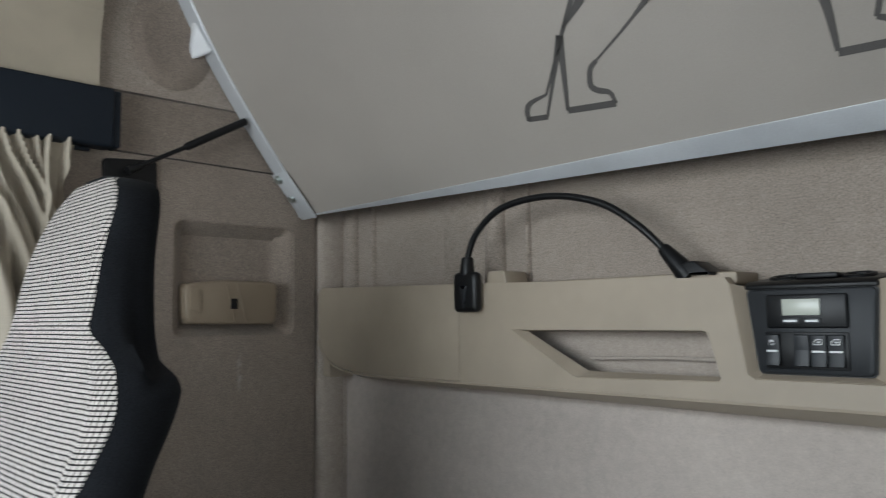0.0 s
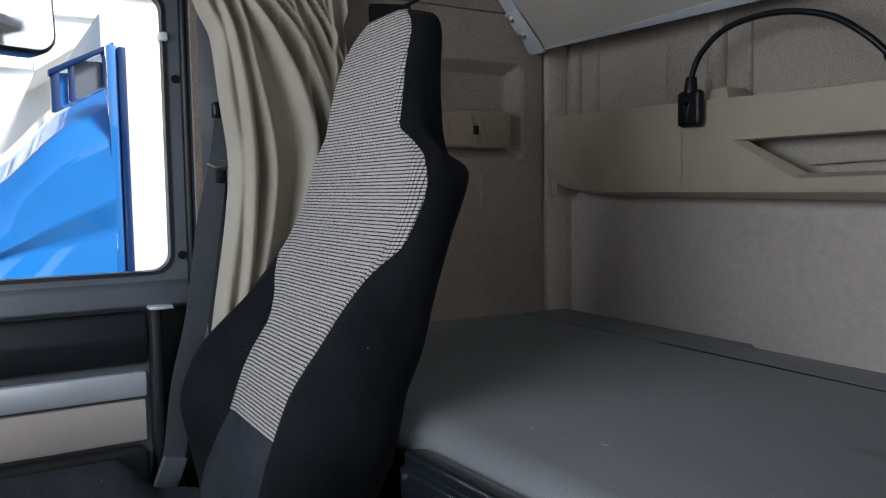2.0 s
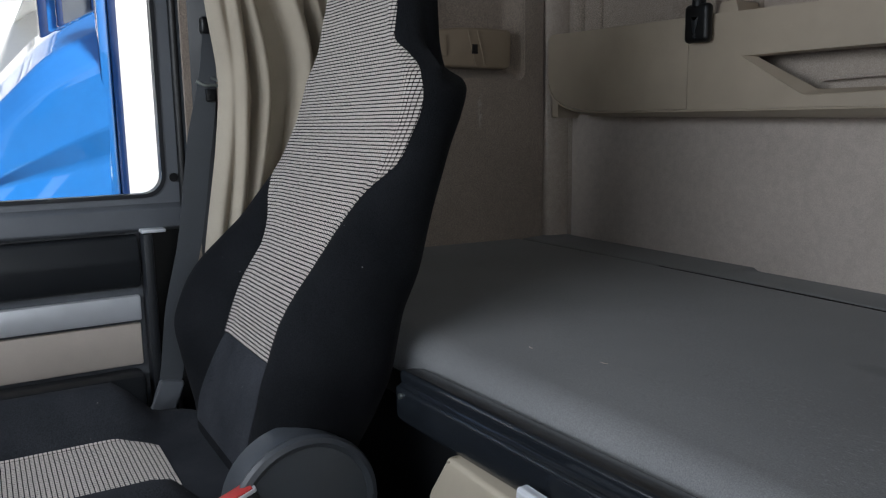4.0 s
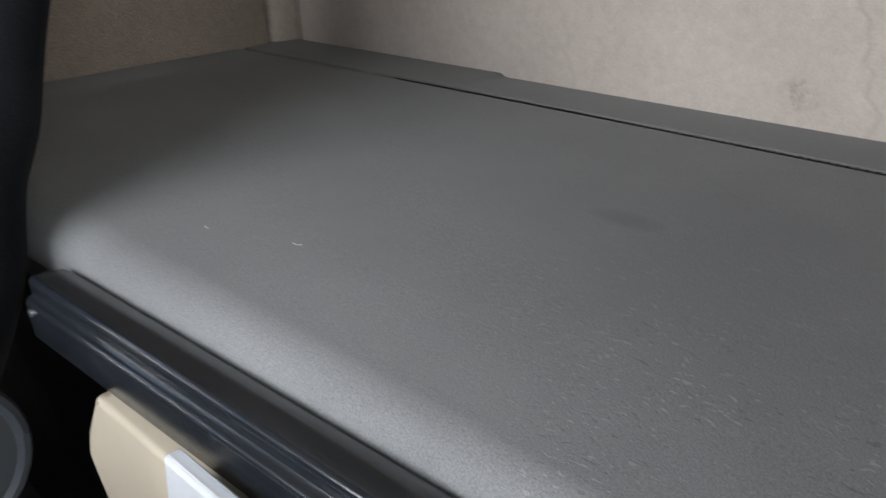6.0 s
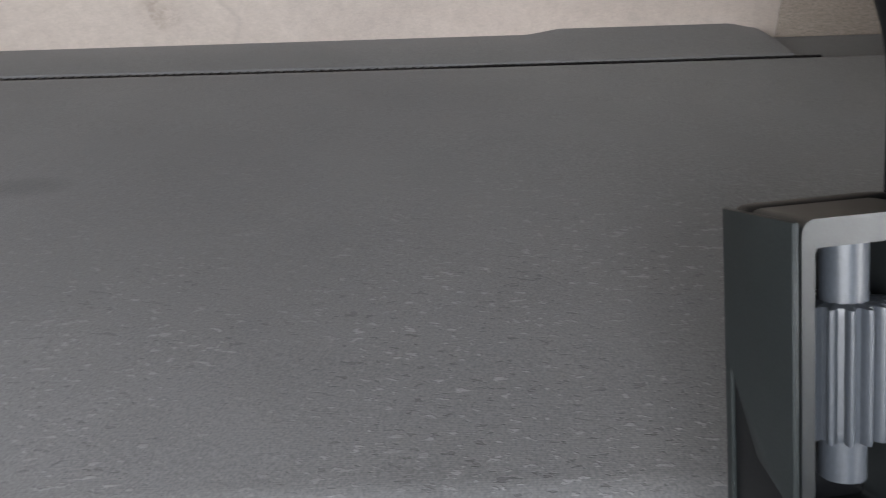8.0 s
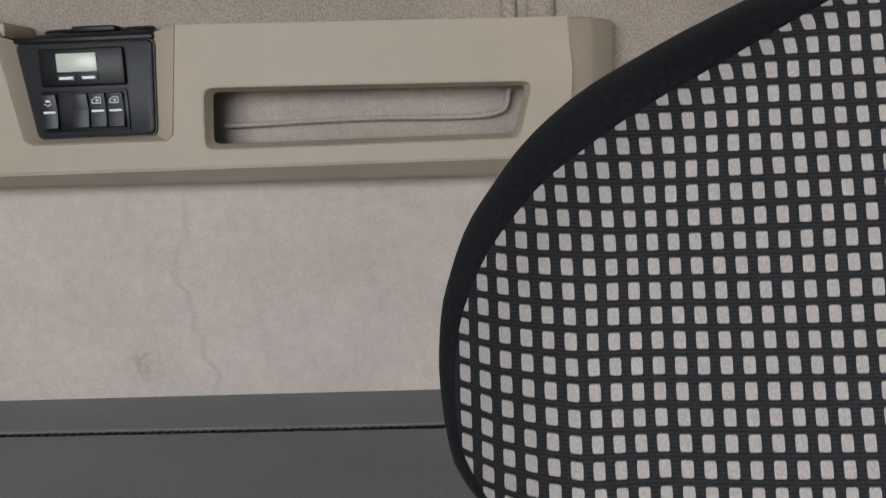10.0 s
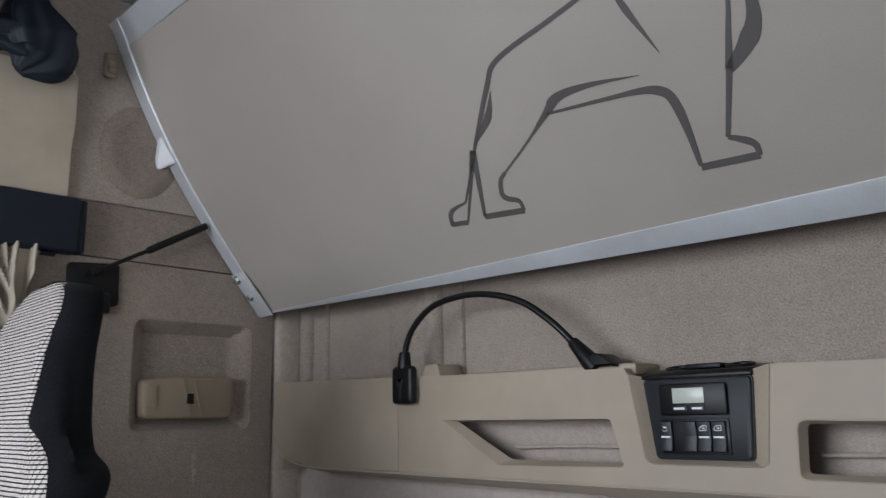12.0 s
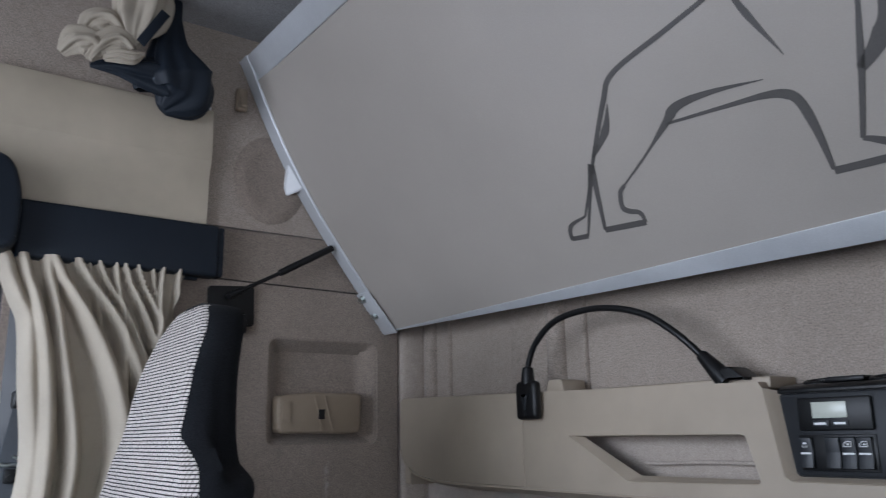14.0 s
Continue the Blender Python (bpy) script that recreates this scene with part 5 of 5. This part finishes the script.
# lower recess of the cheek, its shadow given as black colour
part("shaded_inset", box(-0.0220, -0.0210, -0.0090, 0.0249, -0.139, -0.0075, 0.0004, 2, None, AM), M_BLACK, arm)
fr = plate_with_holes(rounded(-0.0208, 0.0218, -0.10, 0.0435, 0.004), [rounded(-0.0170, 0.0170, -0.052, 0.0357, 0.002)], "y", -0.010, 0.0172)
bmesh.ops.transform(fr, matrix=AM, verts=fr.verts)
part("well_frame", fr, M_ARM_EDGE, arm, "dark grey frame round the wheel")


def toothed(u, v):
    a = 2 * math.pi * u
    r = 0.0108 + 0.0026 * max(0.0, 0.35 + math.cos(16 * a)) ** 0.6
    r *= 1 - 0.9 * max(0.0, abs(2 * v - 1) - 0.94) / 0.06
    return AM @ Vector((r * math.cos(a), 0.004 + r * math.sin(a), -0.0238 + 0.0418 * v))


wheel = grid(toothed, 256, 34, close_u=True)
part("adjusting_wheel", wheel, M_RIB, arm, "ribbed grey adjusting wheel")
part("axle", tube([AM @ Vector((0, 0.003, -0.0365)), AM @ Vector((0, 0.003, 0.0355))], 0.0066, 18), M_RIB, arm)
part("pivot", rod((1.545, -0.90, 0.80), (1.62, -0.90, 0.80), 0.022, 20), M_BLACK, arm)

# ---------------------------------------------------------------- curtain, belt
curt = thing("curtain", (0.05, -0.78, 0.85), "beige pleated cab curtain drawn back on its rail", "curtain")


# each fold: place at the rail, place half way down, half width, height, how far down it runs
FOLDS = [(-0.913, -0.845, 0.026, 0.034, 1.2), (-0.876, -0.806, 0.022, 0.030, 1.2), (-0.858, -0.722, 0.030, 0.040, 1.2), (-0.821, -0.660, 0.025, 0.034, 0.8),
         (-0.798, -0.730, 0.012, 0.018, 0.12), (-0.776, -0.655, 0.018, 0.026, 0.5), (-0.752, -0.712, 0.016, 0.024, 0.45), (-0.730, -0.622, 0.017, 0.026, 0.5),
         (-0.705, -0.615, 0.015, 0.026, 0.5), (-0.680, -0.640, 0.012, 0.020, 0.3), (-0.653, -0.672, 0.014, 0.026, 0.5), (-0.624, -0.650, 0.013, 0.026, 0.5)]


def front_edge(v):
    return lerp_table(v, [(0.0, -0.964), (0.11, -0.933), (0.17, -0.914), (0.32, -0.904), (0.53, -0.889), (0.66, -0.898), (0.93, -0.930), (1.0, -0.938)])


def drape(y, v):
    """Round folds that sweep back from the rail and part again below the seat belt."""
    run = 1 - (1 - min(1.0, v / 0.5)) ** 1.6
    swing = 0.9 * (front_edge(v) - front_edge(0.53)) if v > 0.53 else 0.0
    rolls = [(front_edge(v) + 0.020, 0.017 + 0.006 * min(1.0, v / 0.3), 0.034 + 0.012 * min(1.0, v / 0.2), 1.3)]
    for i, (top, low, half, tall, reach) in enumerate(FOLDS):
        rolls.append((top + (low - top) * run + swing + 0.004 * math.sin(9 * v + 2.3 * i), half * (0.50 + 0.36 * min(1.0, v / 0.3)), tall * (1 + 0.70 * min(1.0, v / 0.15)), reach))
    total = 0.0
    for at, half, tall, reach in rolls:
        d = (y - at) / half
        if abs(d) < 1:
            fade = max(0.0, min(1.0, 1 - (v - reach) / 0.18))
            total += (tall * fade * min(1.0, 0.72 + 2.4 * v) * (1 - d * d) ** 0.85) ** 4
    return total ** 0.25


def curtain_pt(u, v):
    """u across the cloth, v from the rail down."""
    y0 = front_edge(v)
    y = y0 + (lerp_table(v, [(0.0, -0.610), (0.13, -0.636), (0.45, -0.64), (0.8, -0.66), (1.0, -0.70)]) - y0) * u
    h = drape(y, v)
    slack = 0.004 * math.sin(26 * y + 7 * v) * min(1.0, 3 * v)
    pinch = 0.0035 * math.exp(-((v - 0.045) / 0.014) ** 2)
    x = 0.042 + h + slack - pinch + 0.020 * v
    return Vector((x, y, 1.544 - 0.696 * v + min(0.010, 0.55 * h) * max(0.0, 1 - v / 0.05)))


def curtain_shell(u, v):
    """The cloth and its back, a thread's width behind."""
    if u <= 0.5:
        return curtain_pt(2 * u, v)
    p = curtain_pt(2 * (1 - u), v)
    return Vector((p.x - 0.0018, p.y, p.z))


part("cloth", grid(curtain_shell, 640, 84, close_u=True), M_CURTAIN, curt, angle=80)
part("rail", box(0.026, 0.036, -0.925, -0.58, 1.538, 1.5455, 0.002), M_NAVY, curt)

belt = thing("seat_belt", (-0.01, -0.95, 0.5), "dark grey seat belt hanging on the door pillar", "seat belt")


def strap_pt(u, v):
    z = 1.279 - 0.72 * v
    y = lerp_table(v, [(0, -0.886), (0.10, -0.893), (0.31, -0.922), (0.57, -0.953), (0.75, -0.985), (0.93, -1.004), (1.0, -1.016)])
    w = lerp_table(v, [(0, 0.010), (0.12, 0.017), (0.3, 0.024), (0.7, 0.023), (1.0, 0.022)])
    x = lerp_table(v, [(0, 0.004), (0.2, 0.020), (0.6, 0.030), (1.0, 0.032)])
    return Vector((x + 0.004 * math.sin(5 * v), y + w * (2 * u - 1), z))


part("webbing", thick_sheet(strap_pt, 6, 40, 0.0018), M_BELT, belt)
part("anchor", box(-0.012, 0.012, -0.900, -0.876, 1.271, 1.304, 0.006, 3), M_BLACK, belt)
part("tongue", tube(smooth_line([(0.030, -0.921, 1.179), (0.032, -0.906, 1.171), (0.032, -0.888, 1.172), (0.031, -0.868, 1.167)], 6), 0.0032, 10), M_STEEL, belt, "chromed belt tongue")
part("tongue_prong", rod((0.031, -0.893, 1.186), (0.032, -0.871, 1.178), 0.0028, 10), M_STEEL, belt, "chromed belt tongue")
part("tongue_grip", box(0.024, 0.034, -0.904, -0.884, 1.140, 1.165, 0.003), M_BLACK, belt)
part("stop_button", rod((0.034, -0.894, 1.150), (0.038, -0.894, 1.150), 0.006, 12), M_BLACK, belt)
part("retractor", box(-0.035, 0.010, -0.985, -0.935, 0.50, 0.62, 0.008), M_BLACK, belt)
part("end_sleeve", prism(round_poly([(-1.052, 0.535), (-1.008, 0.522), (-0.982, 0.590), (-1.028, 0.600)], 0.006), "x", 0.022, 0.040, 0.003), M_GREY, belt, "grey plastic belt end sleeve")

# bundled side curtain tied up under the roof


def gathered(path, radii, seed, folds=6, depth=0.22):
    """Gathered cloth: a tube along a path whose section is a star of soft folds."""
    rnd = random.Random(seed)
    ph = [rnd.uniform(0, 6.28) for _ in range(5)]
    line = smooth_line(path, 12)
    k = len(radii) - 1

    def fn(u, v):
        f = v * (len(line) - 1)
        i = min(int(f), len(line) - 2)
        p = line[i].lerp(line[i + 1], f - i)
        d = (line[min(i + 2, len(line) - 1)] - line[max(i - 1, 0)]).normalized()
        a = d.cross(Vector((1, 0, 0))).normalized()
        b = d.cross(a)
        g = v * k
        h = min(int(g), k - 1)
        r = radii[h] + (radii[h + 1] - radii[h]) * (g - h)
        w = 2 * math.pi * u
        twist = 1.2 * math.sin(3.1 * v + ph[3])
        r *= 1 + depth * math.sin(folds * w + ph[0] + twist) + 0.45 * depth * math.sin((2 * folds + 1) * w + ph[1] - 2 * v) + 0.12 * math.sin(7 * v + 2 * w + ph[2])
        return p + a * (r * math.cos(w)) + b * (r * 0.62 * math.sin(w))
    bm = grid(fn, 96, 60, close_u=True)
    bmesh.ops.holes_fill(bm, edges=[e for e in bm.edges if e.is_boundary])
    return bm


tied = thing("tied_curtain", (0.06, -0.75, 2.0), "bunched beige and navy curtain tied up under the roof", "curtain")
part("navy_cloth", gathered([(0.09, -0.683, 2.134), (0.09, -0.683, 2.10), (0.09, -0.685, 2.02), (0.09, -0.672, 1.957), (0.088, -0.664, 1.918), (0.085, -0.690, 1.880)],
     [0.018, 0.020, 0.042, 0.076, 0.066, 0.014], 3, 5, 0.10), M_NAVY, tied, "navy lining cloth", angle=80)
part("navy_wing", gathered([(0.10, -0.69, 1.948), (0.10, -0.745, 1.945), (0.098, -0.795, 1.946), (0.095, -0.838, 1.938)], [0.040, 0.028, 0.016, 0.004], 8, 4, 0.14), M_NAVY, tied, "navy lining cloth", angle=80)
part("beige_cloth", gathered([(0.118, -0.765, 2.134), (0.118, -0.755, 2.10), (0.120, -0.758, 2.045), (0.122, -0.762, 2.01), (0.120, -0.762, 1.985)],
     [0.045, 0.050, 0.042, 0.022, 0.006], 5, 5, 0.20), M_CURTAIN, tied, "beige curtain cloth", angle=80)
part("beige_fold", gathered([(0.115, -0.895, 1.940), (0.125, -0.872, 1.968), (0.128, -0.842, 1.972), (0.128, -0.822, 1.948)], [0.010, 0.024, 0.022, 0.008], 11, 4, 0.24), M_CURTAIN, tied, "beige curtain cloth", angle=80)
part("beige_fold", gathered([(0.128, -0.848, 1.935), (0.132, -0.826, 1.968), (0.132, -0.796, 1.990), (0.130, -0.768, 1.978)], [0.008, 0.017, 0.021, 0.012], 14, 4, 0.26), M_CURTAIN, tied, "beige curtain cloth", angle=80)
part("beige_fold", gathered([(0.110, -0.862, 1.985), (0.118, -0.846, 2.022), (0.120, -0.815, 2.032), (0.120, -0.785, 2.010)], [0.010, 0.020, 0.022, 0.012], 17, 4, 0.28), M_CURTAIN, tied, "beige curtain cloth", angle=80)
part("beige_fold", gathered([(0.130, -0.820, 1.944), (0.134, -0.795, 1.955), (0.134, -0.768, 1.958), (0.132, -0.745, 1.972)], [0.006, 0.012, 0.013, 0.003], 23, 4, 0.26), M_CURTAIN, tied, "beige curtain cloth", angle=80)
part("piping", tube(smooth_line([(0.10, -0.632, 2.005), (0.10, -0.604, 1.975), (0.10, -0.590, 1.945), (0.10, -0.592, 1.915)]), 0.0022, 8), M_BLACK, tied, "black corded edge")
part("care_tag", box(0.098, 0.0995, -0.606, -0.592, 1.898, 1.906), M_WHITE, tied, "small white cloth tag")
part("strap", prism([(-0.768, 1.988), (-0.752, 1.976), (-0.706, 2.058), (-0.724, 2.068)], "x", 0.154, 0.158, 0.001), M_NAVY, tied, "navy hook-and-loop strap")

# ---------------------------------------------------------------- outside
single("ground", box(-60, 60, -60, 60, -1.35, -1.30), M_ASPHALT, "grey asphalt yard", "ground", "structure")

# mirror of this cab, outside the passenger window
mirror = thing("side_mirror", (-1.2, -1.2, 1.55), "black outside mirror on a bent arm", "mirror")
MT = Mx.Translation((-1.2, -1.18, 1.78)) @ Matrix.Rotation(radians(24), 4, "Z") @ Matrix.Rotation(radians(-4), 4, "Y")
bm = prism(rounded(-0.145, 0.120, -0.215, 0.215, 0.07, 6), "x", -0.09, 0.0, 0.015, 3)
bmesh.ops.transform(bm, matrix=MT, verts=bm.verts)
part("housing", bm, M_BLACK, mirror)
bm = prism(rounded(-0.132, 0.107, -0.202, 0.202, 0.06, 6), "x", 0.0006, 0.002)
bmesh.ops.transform(bm, matrix=MT, verts=bm.verts)
part("glass", bm, M_MIRROR, mirror, "mirror glass")
part("arm", tube(smooth_line([(-1.25, -1.28, 1.9), (-1.1, -1.7, 1.92), (-0.6, -2.1, 1.9), (-0.10, -2.14, 1.6)], 8), 0.018, 10), M_BLACK, mirror)

truck = thing("parked_truck", (-2.8, -1.6, -1.3), "bright blue truck parked beside the cab", "truck")
TOP_EDGE = [(-3.0, 0.30), (-1.9, 0.72), (-1.45, 1.12), (-1.215, 1.255), (-0.925, 1.540), (-0.700, 1.670)]
MID_EDGE = [(-3.0, 0.10), (-1.9, 0.52), (-1.236, 1.062), (-1.012, 1.264), (-0.763, 1.405)]
LOW_EDGE = [(-3.0, 0.20), (-1.6, 0.72), (-1.244, 0.897), (-1.035, 1.004), (-0.765, 1.126)]


def fairing(u, v):
    """Bowed blue side fairing: a sloping shoulder over two shallow creases."""
    yt, ym = -3.0 + 2.30 * u, -3.0 + 2.237 * u
    zt, zm, zl = lerp_table(yt, TOP_EDGE), lerp_table(ym, MID_EDGE), min(lerp_table(ym, LOW_EDGE), lerp_table(ym, MID_EDGE) - 0.06)
    rows = [(-2.26, ym - 0.03, -0.9), (-2.25, ym - 0.03, 0.60), (-2.225, ym - 0.02, 0.74), (-2.28, ym - 0.005, (zl + 0.78) / 2), (-2.258, ym, zl - 0.03),
            (-2.272, ym, zl + 0.03), (-2.305, ym, zm - 0.03), (-2.32, ym, zm), (-2.40, ym + 0.01, zm + (zt - zm) * 0.45), (-2.68, yt, zt), (-3.3, yt, zt + 0.06)]
    f = v * (len(rows) - 1)
    i = min(int(f), len(rows) - 2)
    p = Vector(rows[i]).lerp(Vector(rows[i + 1]), f - i)
    return p


def fairing_shell(u, v):
    """Front and back of the fairing's skin."""
    if u <= 0.5:
        return fairing(2 * u, v)
    return fairing(2 * (1 - u), v) - Vector((0.02, 0, 0))


part("fairing", grid(fairing_shell, 88, 60, close_u=True), M_BLUE, truck, "glossy blue side fairing", angle=80)
part("body", box(-4.6, -2.9, -3.2, -0.78, -0.9, 0.1, 0.08, 3), M_BLUE, truck)
part("rear_post", box(-2.36, -2.29, -0.775, -0.730, -0.9, 1.80, 0.006), M_BLUE, truck, "blue upright post")
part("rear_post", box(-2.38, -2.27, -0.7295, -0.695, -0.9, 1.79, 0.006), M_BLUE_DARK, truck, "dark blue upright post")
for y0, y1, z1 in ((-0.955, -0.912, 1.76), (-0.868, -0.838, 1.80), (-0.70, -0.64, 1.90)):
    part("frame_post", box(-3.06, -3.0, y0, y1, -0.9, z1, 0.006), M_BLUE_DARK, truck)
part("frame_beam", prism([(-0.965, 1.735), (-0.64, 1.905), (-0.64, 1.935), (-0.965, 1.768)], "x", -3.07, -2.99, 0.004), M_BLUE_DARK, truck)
part("frame_panel", box(-3.05, -3.04, -0.911, -0.869, 0.3, 1.76), M_BLUE, truck)
part("frame_panel", box(-3.05, -3.04, -0.837, -0.70, 0.3, 1.83), M_GREY, truck)
part("wheel", rod((-2.75, -2.3, -0.8), (-2.3, -2.3, -0.8), 0.5, 32), M_BLACK, truck)

hall = thing("storage_hall", (-12, 2, -1.3), "white corrugated metal hall behind the yard", "building")
part("wall", box(-12.4, -12, -14, 16, -1.3, 7.2, 0.0), M_PALE, hall)
for i in range(9):
    part("sheet_rib", box(-11.999, -11.93, -14, 16, 3.0 + i * 0.42, 3.09 + i * 0.42, 0.02, 1), M_PALE, hall)
part("roof", prism([(-12.6, 7.2), (-11.7, 7.2), (-12.2, 7.6)], "y", -14.2, 16.2), M_PALE, hall)
part("porch_eave", prism([(-0.66, 2.56), (0.30, 3.22), (0.30, 3.42), (-0.66, 2.70)], "x", -9.08, -9.0, 0.02), M_PALE, hall, "white eave of a porch")
part("porch_roof", prism([(-0.60, 2.62), (0.30, 3.24), (0.30, 3.28), (-0.60, 2.66)], "x", -12.0, -9.081), M_PALE, hall)
part("porch_post", box(-9.07, -9.01, 0.31, 0.37, -1.3, 3.4), M_PALE, hall)
trailer = thing("white_trailer", (-4.5, 2, -1.3), "white box trailer parked behind the truck", "trailer")
part("box_body", box(-6.8, -4.2, -0.55, 9, -0.1, 2.35, 0.03), M_PALE, trailer)
part("skirt", box(-6.7, -4.3, -0.6, 8.8, -0.6, -0.101, 0.02), M_GREY, trailer)
part("wheel", rod((-4.7, 6.0, -0.8), (-4.3, 6.0, -0.8), 0.5, 32), M_BLACK, trailer)
